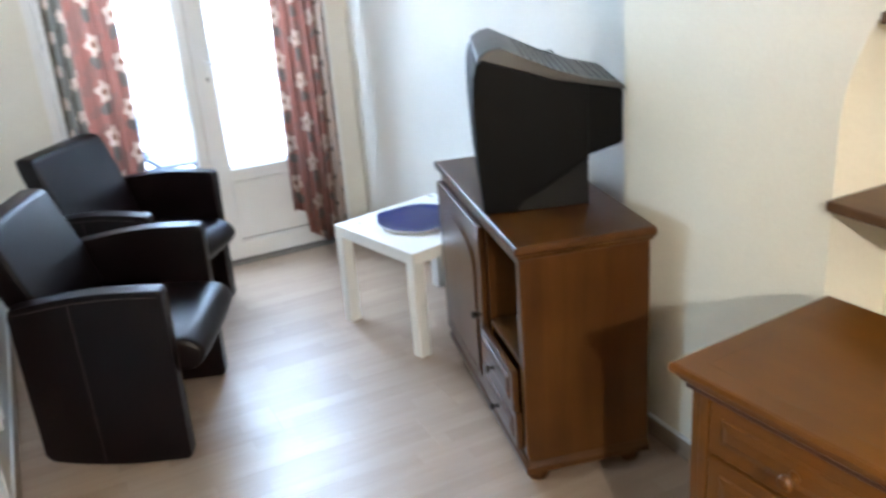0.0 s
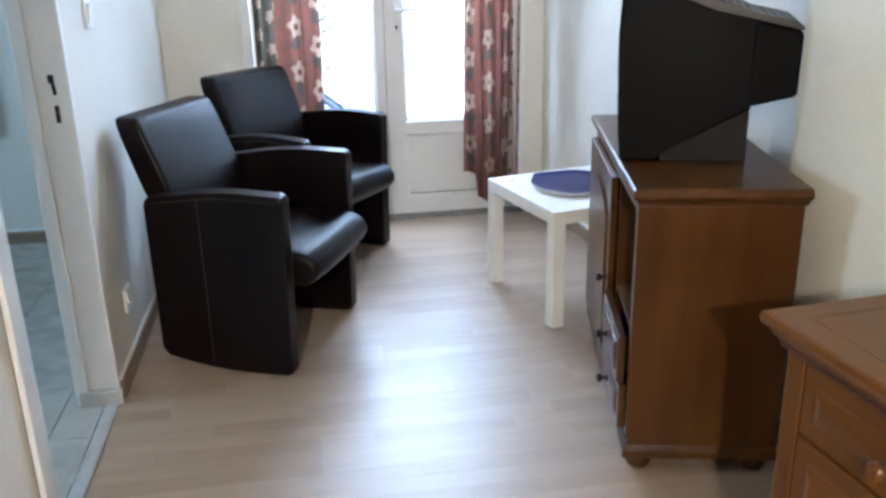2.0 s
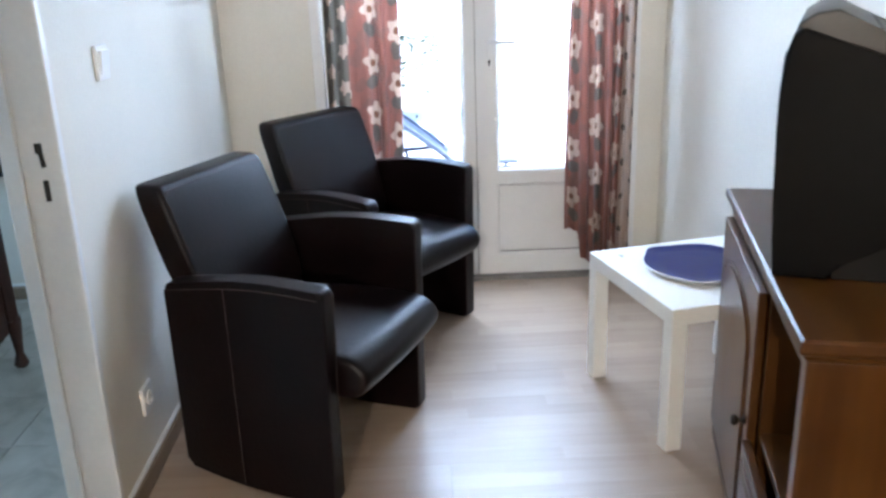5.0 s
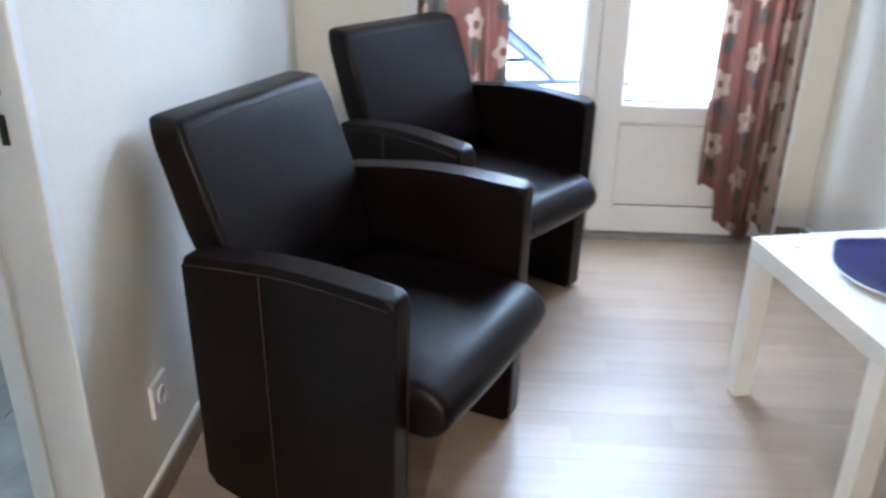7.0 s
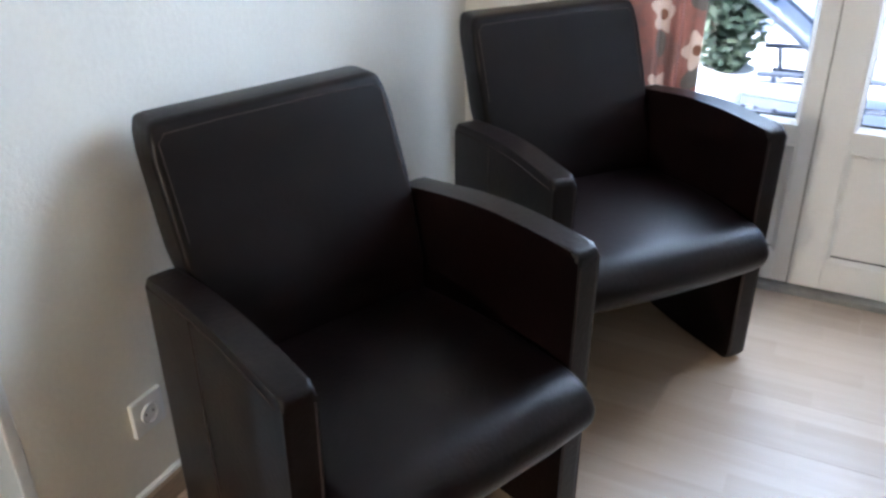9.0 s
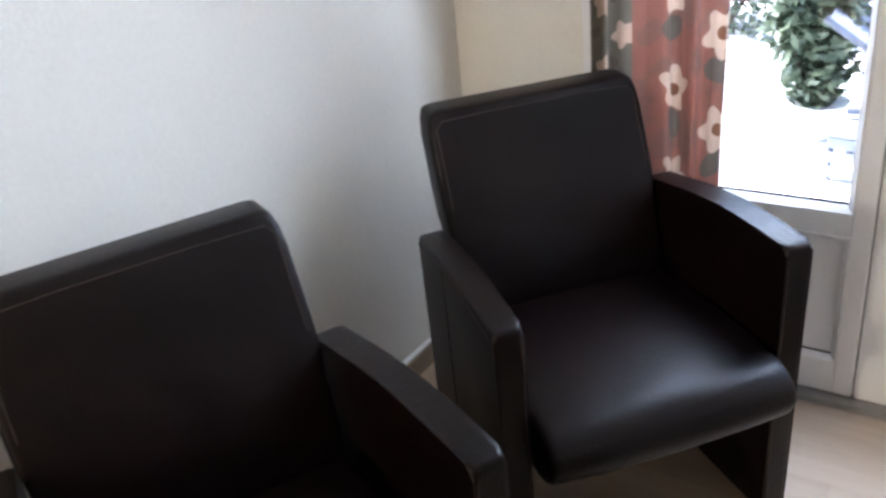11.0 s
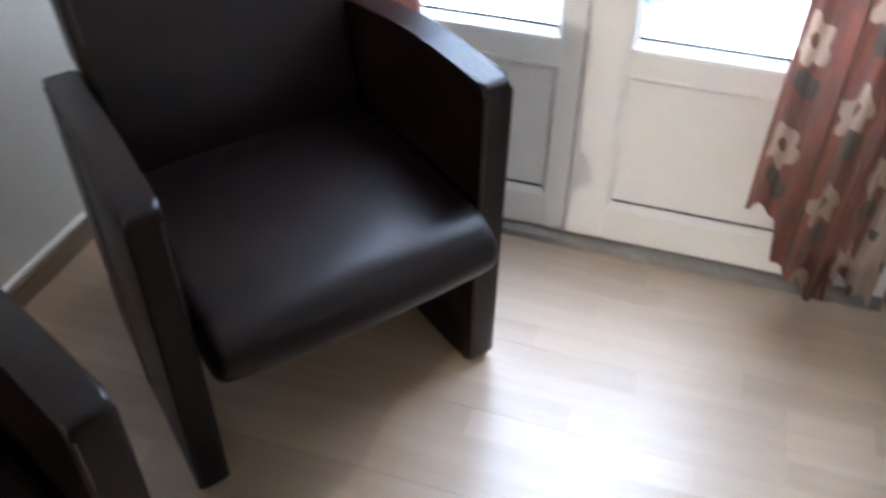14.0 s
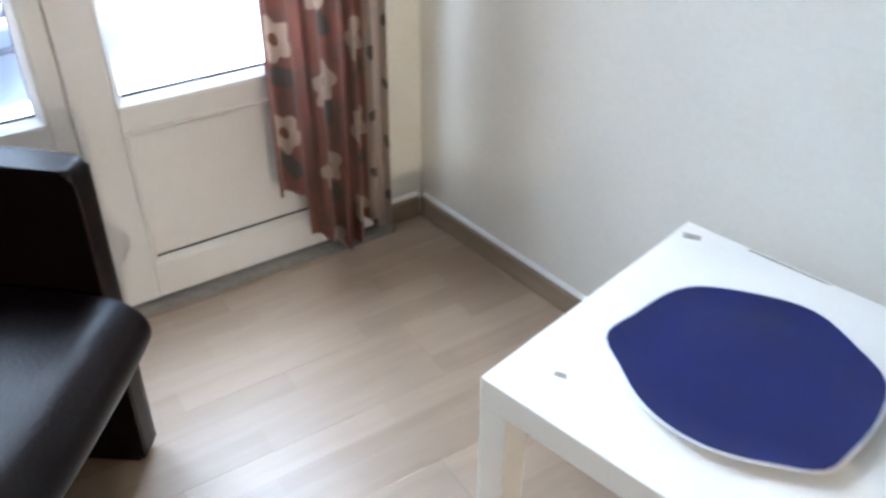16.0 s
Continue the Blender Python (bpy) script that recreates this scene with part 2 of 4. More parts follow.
def flower_cloth(name, ground, shade, band, petal, heart, cell_u, cell_v, size, band_edge, off_u=0.0, off_v=0.0):
    """Printed cloth: five-petalled flowers in staggered rows, a soft leaf patch by each, and a contrasting outer band."""
    m, nt, bsdf = material(name)
    uv = nt.nodes.new("ShaderNodeUVMap")
    uv.uv_map = "cloth"
    wob = node(nt, "ShaderNodeTexNoise", Scale=9.0, Detail=3.0)
    nt.links.new(uv.outputs[0], wob.inputs["Vector"])
    split = nt.nodes.new("ShaderNodeSeparateXYZ")
    nt.links.new(uv.outputs[0], split.inputs[0])
    u, v = split.outputs[0], split.outputs[1]

    def blossom(cu, cv, shift_u, shift_v, radius, lobes):
        """Inside-ness of a lobed disc in each cell, and of its heart."""
        col = calc(nt, "FLOOR", calc(nt, "DIVIDE", calc(nt, "ADD", u, shift_u), cu))
        fu = calc(nt, "SUBTRACT", calc(nt, "FRACT", calc(nt, "DIVIDE", calc(nt, "ADD", u, shift_u), cu)), 0.5)
        stag = calc(nt, "MULTIPLY", col, 0.43)
        rv = calc(nt, "ADD", calc(nt, "DIVIDE", calc(nt, "ADD", v, shift_v), cv), stag)
        fv = calc(nt, "SUBTRACT", calc(nt, "FRACT", rv), 0.5)
        x, y = calc(nt, "MULTIPLY", fu, cu), calc(nt, "MULTIPLY", fv, cv)
        r = calc(nt, "SQRT", calc(nt, "ADD", calc(nt, "MULTIPLY", x, x), calc(nt, "MULTIPLY", y, y)))
        turn = calc(nt, "ADD", calc(nt, "ARCTAN2", y, x), calc(nt, "ADD", calc(nt, "MULTIPLY", col, 0.8), calc(nt, "FLOOR", rv)))
        edge = calc(nt, "MULTIPLY", calc(nt, "ADD", calc(nt, "ADD", 0.80, calc(nt, "MULTIPLY", calc(nt, "COSINE", calc(nt, "MULTIPLY", turn, lobes)), 0.17)), calc(nt, "MULTIPLY", wob.outputs[0], 0.12)), radius)
        inside = calc(nt, "LESS_THAN", r, edge)
        core = calc(nt, "LESS_THAN", r, radius * 0.27)
        return inside, core

    weave = noise_of(nt, coords(nt, (400, 400, 60)), 1.0, 2.0)
    blotch = node(nt, "ShaderNodeTexNoise", Scale=11.0, Detail=2.0)
    nt.links.new(uv.outputs[0], blotch.inputs["Vector"])
    base = mixed(nt, ramp(nt, blotch.outputs[0], [(0.50, (0, 0, 0)), (0.56, (0.75, 0.75, 0.75))]), ground, tuple(0.5 * (g + s) for g, s in zip(ground, shade)))
    leaf, _ = blossom(cell_u, cell_v, off_u + 0.010, off_v + 0.080, size * 0.66, 2.0)
    base = mixed(nt, leaf, base, shade)
    spot, _ = blossom(0.085, 0.150, 0.0, 0.0, 0.033, 5.0)
    speck, _ = blossom(0.085, 0.150, 0.03, 0.06, 0.017, 2.0)
    banded = mixed(nt, spot, mixed(nt, speck, band, shade), petal)
    base = mixed(nt, calc(nt, "LESS_THAN", u, band_edge), base, banded)
    bloom, core = blossom(cell_u, cell_v, off_u, off_v, size, 5.0)
    bloom = calc(nt, "MULTIPLY", bloom, calc(nt, "GREATER_THAN", u, band_edge))
    base = mixed(nt, bloom, base, petal)
    base = mixed(nt, calc(nt, "MULTIPLY", core, bloom), base, heart)
    base = mixed(nt, calc(nt, "MULTIPLY", weave, 0.25), base, (0.25, 0.2, 0.18), "MULTIPLY")
    nt.links.new(base, bsdf.inputs["Base Color"])
    bsdf.inputs["Roughness"].default_value = 0.85
    bsdf.inputs["Sheen Weight"].default_value = 0.25
    bumped(nt, bsdf, weave, 0.2, 0.0006)
    thin = nt.nodes.new("ShaderNodeBsdfTranslucent")
    nt.links.new(base, thin.inputs[0])
    blend = node(nt, "ShaderNodeMixShader", Fac=0.22)
    nt.links.new(bsdf.outputs[0], blend.inputs[1])
    nt.links.new(thin.outputs[0], blend.inputs[2])
    nt.links.new(blend.outputs[0], nt.nodes["Material Output"].inputs[0])
    return m


CLOTH = flower_cloth("flowered_curtain", (0.33, 0.150, 0.112), (0.165, 0.140, 0.115), (0.56, 0.46, 0.385), (0.60, 0.475, 0.38), (0.22, 0.10, 0.055), 0.175, 0.214, 0.053, 0.12, 0.09, 0.07)
# left curtain: same print, outer band a darker grey-olive
CLOTH_LEFT = flower_cloth("flowered_curtain_left", (0.33, 0.150, 0.112), (0.165, 0.140, 0.115), (0.20, 0.185, 0.15), (0.60, 0.475, 0.38), (0.22, 0.10, 0.055), 0.175, 0.214, 0.056, 0.15, -0.026, 0.073)
BEDCLOTH = flower_cloth("bedroom_curtain", (0.48, 0.50, 0.52), (0.03, 0.045, 0.06), (0.45, 0.47, 0.5), (0.13, 0.12, 0.055), (0.02, 0.03, 0.05), 0.15, 0.19, 0.085, 0.02)


def glass():
    m, nt, bsdf = material("pane_glass")
    bsdf.inputs["Base Color"].default_value = (0.96, 0.98, 0.98, 1)
    bsdf.inputs["Transmission Weight"].default_value = 1.0
    bsdf.inputs["IOR"].default_value = 1.45
    streaks = noise_of(nt, coords(nt, (1, 1, 1)), 7.0)
    nt.links.new(calc(nt, "MULTIPLY", streaks, 0.02), bsdf.inputs["Roughness"])
    return m


GLASS = glass()


def glow(name, colour, strength):
    m, nt, bsdf = material(name)
    bsdf.inputs["Emission Color"].default_value = (*colour, 1)
    bsdf.inputs["Emission Strength"].default_value = strength
    return m


BULB = glow("lit_bulb", (1.0, 0.80, 0.55), 14.0)


# ---- mesh helpers ----
def mesh_of(bm, name, mat, smooth=False):
    bmesh.ops.recalc_face_normals(bm, faces=bm.faces[:])
    me = bpy.data.meshes.new(name)
    bm.to_mesh(me)
    bm.free()
    me.materials.append(mat)
    if smooth:
        me.polygons.foreach_set("use_smooth", [True] * len(me.polygons))
        me.set_sharp_from_angle(angle=radians(38))
    return me


def part(name, bm, mat, parent=None, label="", smooth=False):
    ob = new(name, mesh_of(bm, name, mat, smooth))
    ob.parent = parent
    return tagged(ob, label)


def thing(name, m, label, category, group="", kind=""):
    ob = new(name)
    ob.matrix_world = m
    ob.empty_display_size = 0.1
    return tagged(ob, label, category, group, kind)


def box(bm, lo, hi, bevel=0.0, segments=2):
    made = bmesh.ops.create_cube(bm, size=1.0)["verts"]
    for v in made:
        v.co = Vector([lo[n] + (v.co[n] + 0.5) * (hi[n] - lo[n]) for n in range(3)])
    if bevel:
        edges = list({e for v in made for e in v.link_edges})
        bmesh.ops.bevel(bm, geom=edges, offset=bevel, segments=segments, affect="EDGES", profile=0.6)
    return bm


def boxed(lo, hi, bevel=0.0, segments=2):
    return box(bmesh.new(), lo, hi, bevel, segments)


def prism(outline, axis, a, b, bevel=0.0, segments=2, bm=None):
    """A flat outline pushed from a to b along an axis (0 x, 1 y, 2 z); the outline gives the other two in order."""
    bm = bm or bmesh.new()

    def put(p, q, d):
        return {0: (d, p, q), 1: (p, d, q), 2: (p, q, d)}[axis]

    first = [bm.verts.new(put(p, q, a)) for p, q in outline]
    last = [bm.verts.new(put(p, q, b)) for p, q in outline]
    n = len(outline)
    bm.faces.new(first), bm.faces.new(last[::-1])
    for i in range(n):
        bm.faces.new((first[i], first[(i + 1) % n], last[(i + 1) % n], last[i]))
    if bevel:
        rim = [e for e in bm.edges if all(v in first for v in e.verts) or all(v in last for v in e.verts)]
        bmesh.ops.bevel(bm, geom=rim, offset=bevel, segments=segments, affect="EDGES", profile=0.6)
    return bm


def lathe(profile, turns=16, bm=None, at=(0, 0, 0), axis=2):
    """A turned body: (radius, height) pairs round an axis."""
    bm = bm or bmesh.new()
    rings = []
    for r, h in profile:
        ring = []
        for i in range(turns):
            a = 2 * math.pi * i / turns
            p = (r * math.cos(a), r * math.sin(a), h)
            p = {2: p, 0: (h, p[0], p[1]), 1: (p[0], h, p[1])}[axis]
            ring.append(bm.verts.new(Vector(at) + Vector(p)))
        rings.append(ring)
    for a, b in zip(rings, rings[1:]):
        for i in range(turns):
            bm.faces.new((a[i], a[(i + 1) % turns], b[(i + 1) % turns], b[i]))
    bm.faces.new(rings[0]), bm.faces.new(rings[-1])
    return bm


def tube(points, radius, sides=6, bm=None):
    """A thin round cord through points."""
    bm = bm or bmesh.new()
    rings = []
    pts = [Vector(p) for p in points]
    for i, p in enumerate(pts):
        way = (pts[min(i + 1, len(pts) - 1)] - pts[max(i - 1, 0)]).normalized()
        side = way.cross(Vector((0, 0, 1)) if abs(way.z) < 0.9 else Vector((1, 0, 0))).normalized()
        up = side.cross(way)
        rings.append([bm.verts.new(p + radius * (math.cos(2 * math.pi * k / sides) * side + math.sin(2 * math.pi * k / sides) * up)) for k in range(sides)])
    for a, b in zip(rings, rings[1:]):
        for k in range(sides):
            bm.faces.new((a[k], a[(k + 1) % sides], b[(k + 1) % sides], b[k]))
    bm.faces.new(rings[0]), bm.faces.new(rings[-1])
    return bm


def loft(sections, bm=None):
    """A skin over closed rings of equal length, capped at both ends."""
    bm = bm or bmesh.new()
    rings = [[bm.verts.new(p) for p in s] for s in sections]
    n = len(rings[0])
    for a, b in zip(rings, rings[1:]):
        for k in range(n):
            bm.faces.new((a[k], a[(k + 1) % n], b[(k + 1) % n], b[k]))
    bm.faces.new(rings[0]), bm.faces.new(rings[-1])
    return bm


def rounded(outline, radius, steps=4):
    """An outline with its corners rounded."""
    out, n = [], len(outline)
    for i in range(n):
        p, a, b = (Vector(outline[k % n]) for k in (i, i - 1, i + 1))
        r = radius[i] if isinstance(radius, (list, tuple)) else radius
        if r <= 0:
            out.append(tuple(p))
            continue
        s, e = p + (a - p).normalized() * r, p + (b - p).normalized() * r
        for k in range(steps + 1):
            f = k / steps
            out.append(tuple((1 - f) ** 2 * s + 2 * f * (1 - f) * p + f * f * e))
    return out


def structure(name, bm, mat, label, category, smooth=False):
    return tagged(part(name, bm, mat, None, "", smooth), label, category, "", "structure")


# ---- structure ----
bm = boxed((-0.15, 0.02, 0), (0.38, 0.24, 2.5))
box(bm, (1.78, 0.02, 0), (2.3, 0.24, 2.5))
box(bm, (0.38, 0.02, 2.10), (1.78, 0.24, 2.5))
box(bm, (-2.95, 0.02, 0), (-0.15, 0.24, 2.5))
structure("wall_north", bm, PAINT, "plain off-white painted wall round the garden door", "wall")

bm = boxed((-0.125, -1.745, 0), (0, 0.02, 2.5))
box(bm, (-0.125, -4.80, 0), (0, -2.525, 2.5))
box(bm, (-0.125, -2.525, 2.06), (0, -1.745, 2.5))
structure("wall_west", bm, PAINT, "plain off-white painted wall with a doorway to the bedroom", "wall")

bm = prism([(1.893, 0.02), (2.160, -2.35), (2.32, -2.35), (2.32, 0.02)], 2, 0, 2.5)
structure("wall_east", bm, PAINT, "plain off-white painted wall beside the white table", "wall")

arch = [(-3.48 + 0.45 * math.cos(a), 1.13 + 0.45 * math.sin(a)) for a in [math.pi * k / 20 for k in range(21)]]
bm = prism([(-2.27, 0), (-2.27, 2.5), (-4.8, 2.5), (-4.8, 0), (-3.93, 0), *arch[::-1], (-3.03, 0)], 0, 1.912, 2.13)
box(bm, (2.13, -4.8, 0), (2.28, -2.37, 2.5))
structure("wall_east_pier", bm, CREAM, "cream wall with an arched shelf niche", "wall")
# unseen walls added behind the camera, kept dark so less light bounces forward
structure("wall_south", boxed((-0.15, -7.35, 0), (2.28, -7.2, 2.5)), REAR, "unseen end wall, dark brown to cut bounced light", "wall")
structure("wall_west_rear", boxed((-0.125, -7.2, 0), (0, -4.80, 2.5)), REAR, "unseen rear side wall, dark brown to cut bounced light", "wall")
structure("wall_east_rear", boxed((1.912, -7.2, 0), (2.28, -4.80, 2.5)), REAR, "unseen rear side wall, dark brown to cut bounced light", "wall")
structure("wall_bedroom_west", boxed((-2.95, -3.6, 0), (-2.8, 0.02, 2.5)), PAINT, "plain pale bedroom wall", "wall")
structure("wall_bedroom_south", boxed((-2.95, -3.75, 0), (-0.125, -3.6, 2.5)), PAINT, "plain pale bedroom wall", "wall")
structure("ceiling", boxed((-2.95, -7.35, 2.5), (2.3, 0.24, 2.62)), CEILING, "plain white plaster ceiling", "ceiling")

# door lining to the bedroom
bm = boxed((-0.130, -1.770, 0), (0.003, -1.745, 2.06), 0.004, 2)
box(bm, (-0.130, -2.525, 0), (0.003, -2.500, 2.06), 0.004, 2)
box(bm, (-0.130, -2.500, 2.035), (0.003, -1.770, 2.06), 0.002, 1)
lining = structure("trim_doorway", bm, GLOSS, "white painted door lining of the open bedroom doorway", "door frame")
part("strike_plate", prism([(-0.052, 1.030), (-0.036, 1.030), (-0.036, 1.008), (-0.033, 0.976), (-0.043, 0.974), (-0.045, 1.006), (-0.052, 1.008)], 1, -1.7735, -1.7695, 0.0008, 1), IRON, lining, "dark metal strike plate")
part("strike_plate", boxed((-0.046, -1.7735, 0.896), (-0.034, -1.7695, 0.945), 0.001, 1), IRON, lining, "dark metal strike plate")
part("casing", boxed((0.003, -2.575, 0), (0.016, -2.497, 2.10), 0.003, 2), GLOSS, lining)
part("plinth_block", boxed((-0.115, -1.7865, 0.0), (0.014, -1.7705, 0.050), 0.003, 2), TILE, lining, "short piece of pale tile skirting at the jamb")
part("stop", boxed((-0.126, -1.784, 0.0505), (-0.086, -1.7705, 2.03), 0.002, 1), GLOSS, lining)

# baseboards with a pale top edge
def skirting(name, a, b, inward, height=0.062):
    a, b = Vector((*a, 0)), Vector((*b, 0))
    n = Vector((*inward, 0)).normalized()
    sections = []
    for p in (a, b):
        sections.append([p + n * d + Vector((0, 0, z)) for d, z in ((0.0, 0.0), (0.014, 0.0), (0.014, height - 0.008), (0.009, height), (0.0, height))])
    base = structure(name, loft(sections), SKIRT, "narrow brown wood baseboard along the wall", "baseboard")
    strip = []
    for p in (a, b):
        strip.append([p + n * d + Vector((0, 0, z)) for d, z in ((0.0, height), (0.010, height + 0.0005), (0.008, height + 0.007), (0.0, height + 0.010))])
    part("sealant", loft(strip), GLOSS, base, "white sealant bead on the baseboard")


skirting("baseboard_west", (0, 0.02), (0, -1.742), (1, 0))
skirting("baseboard_north_left", (0.016, 0.02), (0.37, 0.02), (0, -1))
skirting("baseboard_north_right", (1.79, 0.02), (1.876, 0.02), (0, -1))
skirting("baseboard_east", (1.893, 0.005), (2.159, -2.34), (-1, -0.113))
skirting("baseboard_pier", (1.912, -2.28), (1.912, -3.02), (-1, 0))

structure("floor_slab", boxed((-0.15, -7.35, -0.16), (2.3, 0.24, -0.010)), SKIRT, "grey screed under the laminate boards", "floor")
structure("floor_slab_bedroom", boxed((-2.95, -3.75, -0.16), (-0.15, 0.24, -0.010)), GROUT, "grey mortar bed under the bedroom tiles", "floor")

# metal strip in the bedroom doorway
bm = prism([(-0.045, -0.008), (0.0, -0.008), (-0.002, 0.002), (-0.014, 0.006), (-0.031, 0.006), (-0.043, 0.002)], 1, -2.500, -1.772)
structure("trim_threshold", bm, STRIP, "worn shiny metal threshold strip between tile and laminate", "threshold", True)

# ---- garden door ----
door = thing("door_1", pose(0, 0, 0), "white plastic double garden door with glazed upper halves", "door", "", "structure")
bm = boxed((0.38, -0.004, 0.02), (0.424, 0.09, 2.10), 0.004)
box(bm, (1.736, -0.004, 0.02), (1.78, 0.09, 2.10), 0.004)
box(bm, (0.424, -0.004, 2.056), (1.736, 0.09, 2.10), 0.004)
part("frame", bm, UPVC, door)
bm = prism([(-0.028, 0.0), (0.16, 0.0), (0.16, 0.016), (-0.010, 0.020), (-0.024, 0.015)], 0, 0.38, 1.78)
part("sill", bm, STRIPGREY, door, "dull grey rubbed door sill")


def leaf(x0, x1, glass_l, glass_r):
    """One door leaf: stiles, rails, glazing beads, pane and lower panel."""
    y0, y1 = 0.0, 0.058
    def bar(lo, hi, bevel=0.004):
        return boxed(lo, hi, bevel)
    body = part("leaf", bar((x0, y0, 0.023), (glass_l - 0.016, y1, 2.052)), UPVC, door)
    part("stile", bar((glass_r + 0.016, y0, 0.023), (x1, y1, 2.052)), UPVC, body)
    a, b = glass_l - 0.016, glass_r + 0.016
    part("rail", bar((a, y0 + 0.001, 0.023), (b, y1, 0.110)), UPVC, body)
    part("rail", bar((a, y0 + 0.001, 0.452), (b, y1, 0.506)), UPVC, body)
    part("rail", bar((a, y0 + 0.001, 1.98), (b, y1, 2.052)), UPVC, body)
    part("panel", bar((a - 0.004, y0 + 0.019, 0.105), (b + 0.004, y1 - 0.012, 0.458), 0.001), UPVC, body)
    def bead(lo_z, hi_z):
        """Sloped glazing bead round one opening."""
        for (p, q) in (((a, lo_z), (b, lo_z)), ((b, lo_z), (b, hi_z)), ((b, hi_z), (a, hi_z)), ((a, hi_z), (a, lo_z))):
            p, q = Vector((p[0], 0, p[1])), Vector((q[0], 0, q[1]))
            along = (q - p).normalized()
            inward = Vector((-along.z, 0, along.x))
            rings = []
            for end, mitre in ((p, 1), (q, -1)):
                ring = []
                for d, y in ((0.0, y0 + 0.0005), (0.003, y0 - 0.001), (0.016, y0 + 0.013), (0.016, y0 + 0.022), (0.0, y0 + 0.022)):
                    ring.append(end + inward * d + along * mitre * d + Vector((0, y, 0)))
                rings.append(ring)
            part("bead", loft(rings), UPVC, body)
    bead(0.506, 1.98)
    bead(0.110, 0.452)
    gasket = bmesh.new()
    for lo, hi in (((glass_l - 0.002, 0.0235, 0.520), (glass_r + 0.002, 0.0265, 0.5270)), ((glass_l - 0.002, 0.0235, 0.522), (glass_l + 0.002, 0.0265, 1.966)), ((glass_r - 0.002, 0.0235, 0.522), (glass_r + 0.002, 0.0265, 1.966))):
        box(gasket, lo, hi)
    box(gasket, (glass_l - 0.002, 0.0155, 0.1245), (glass_r + 0.002, 0.0185, 0.1290))
    part("gasket", gasket, BLACK, body, "thin black rubber glazing seal")
    pane = part("pane", boxed((glass_l - 0.012, 0.028, 0.512), (glass_r + 0.012, 0.034, 1.976)), GLASS, body, "clear glass pane")
    pane.visible_shadow = False
    return body


left_leaf = leaf(0.428, 1.0675, 0.512, 1.008)
right_leaf = leaf(1.0705, 1.732, 1.172, 1.650)
part("rebate", boxed((1.0677, 0.006, 0.04), (1.0703, 0.0575, 2.05)), STRIPGREY, door, "dark rubber rebate between the leaves")

handle = part("handle", boxed((1.117, -0.012, 0.955), (1.139, -0.0005, 1.095), 0.005, 3), UPVC, right_leaf, "white plastic door handle plate with a lever")
bm = tube([(1.128, -0.010, 1.070), (1.128, -0.045, 1.070), (1.136, -0.052, 1.070), (1.19, -0.053, 1.071), (1.235, -0.050, 1.072)], 0.0075, 10)
part("lever", bm, UPVC, handle, "white plastic door lever", True)
part("keyhole", lathe([(0.0, -0.0135), (0.006, -0.0135), (0.006, -0.011)], 12, None, (1.128, 0, 0.990), 1), BLACK, handle, "black keyhole")
part("keyhole_slot", boxed((1.1255, -0.0135, 0.972), (1.1305, -0.0115, 0.988)), BLACK, handle, "black keyhole")


# ---- curtains ----
def curtain(name, x0, x1, y, top, hem, folds, depth, cloth, mirror, label, flare=0.0, seed=0):
    """A hanging cloth with soft uneven folds; hem is a function of 0..1 across."""
    rng = random.Random(seed)
    nu, nv = 120, 44
    ph = [rng.uniform(-0.5, 0.5) for _ in range(folds + 2)]
    bm = bmesh.new()
    uvl = bm.loops.layers.uv.new("cloth")
    grid, arc = [], [0.0]
    def wave(s):
        k = s * folds
        i = int(k)
        warp = k + 0.35 * math.sin(2 * math.pi * (k + ph[min(i, folds)]) * 0.5)
        w = math.sin(2 * math.pi * warp)
        return math.copysign(abs(w) ** 0.75, w)
    for i in range(nu):
        s, e = i / nu, (i + 1) / nu
        dx, dy = (x1 - x0) / nu, depth * (wave(e) - wave(s))
        arc.append(arc[-1] + math.hypot(dx, dy))
    for j in range(nv + 1):
        f = j / nv
        row = []
        for i in range(nu + 1):
            s = i / nu
            low = hem(s)
            z = top + (low - top) * f
            sway = 0.010 * math.sin(5.0 * f + 7 * s) * f
            mid = 0.5 * (x0 + x1)
            x = x0 + (x1 - x0) * s
            x = mid + (x - mid) * (1.0 + flare * (f - 0.5)) + sway
            row.append(bm.verts.new((x, y + depth * wave(s) * (0.55 + 0.45 * f) + 0.006 * math.sin(11 * f + 9 * s), z)))
        grid.append(row)
    for j in range(nv):
        for i in range(nu):
            face = bm.faces.new((grid[j][i], grid[j][i + 1], grid[j + 1][i + 1], grid[j + 1][i]))
            for loop, (a, b) in zip(face.loops, ((i, j), (i + 1, j), (i + 1, j + 1), (i, j + 1))):
                along = arc[a] if not mirror else arc[-1] - arc[a]
                loop[uvl].uv = (along, grid[b][a].co.z)
    bmesh.ops.solidify(bm, geom=bm.faces[:], thickness=0.0022)
    return tagged(part(name, bm, cloth, None, "", True), label, "curtain")


def hem_right(s):
    steps = ((0.0, 0.26), (0.18, 0.245), (0.24, 0.11), (0.40, 0.085), (0.52, 0.05), (0.66, 0.055), (0.72, 0.12), (0.82, 0.11), (0.88, 0.07), (1.0, 0.06))
    for (a, p), (b, q) in zip(steps, steps[1:]):
        if a <= s <= b:
            return p + (q - p) * (s - a) / (b - a)
    return 0.06


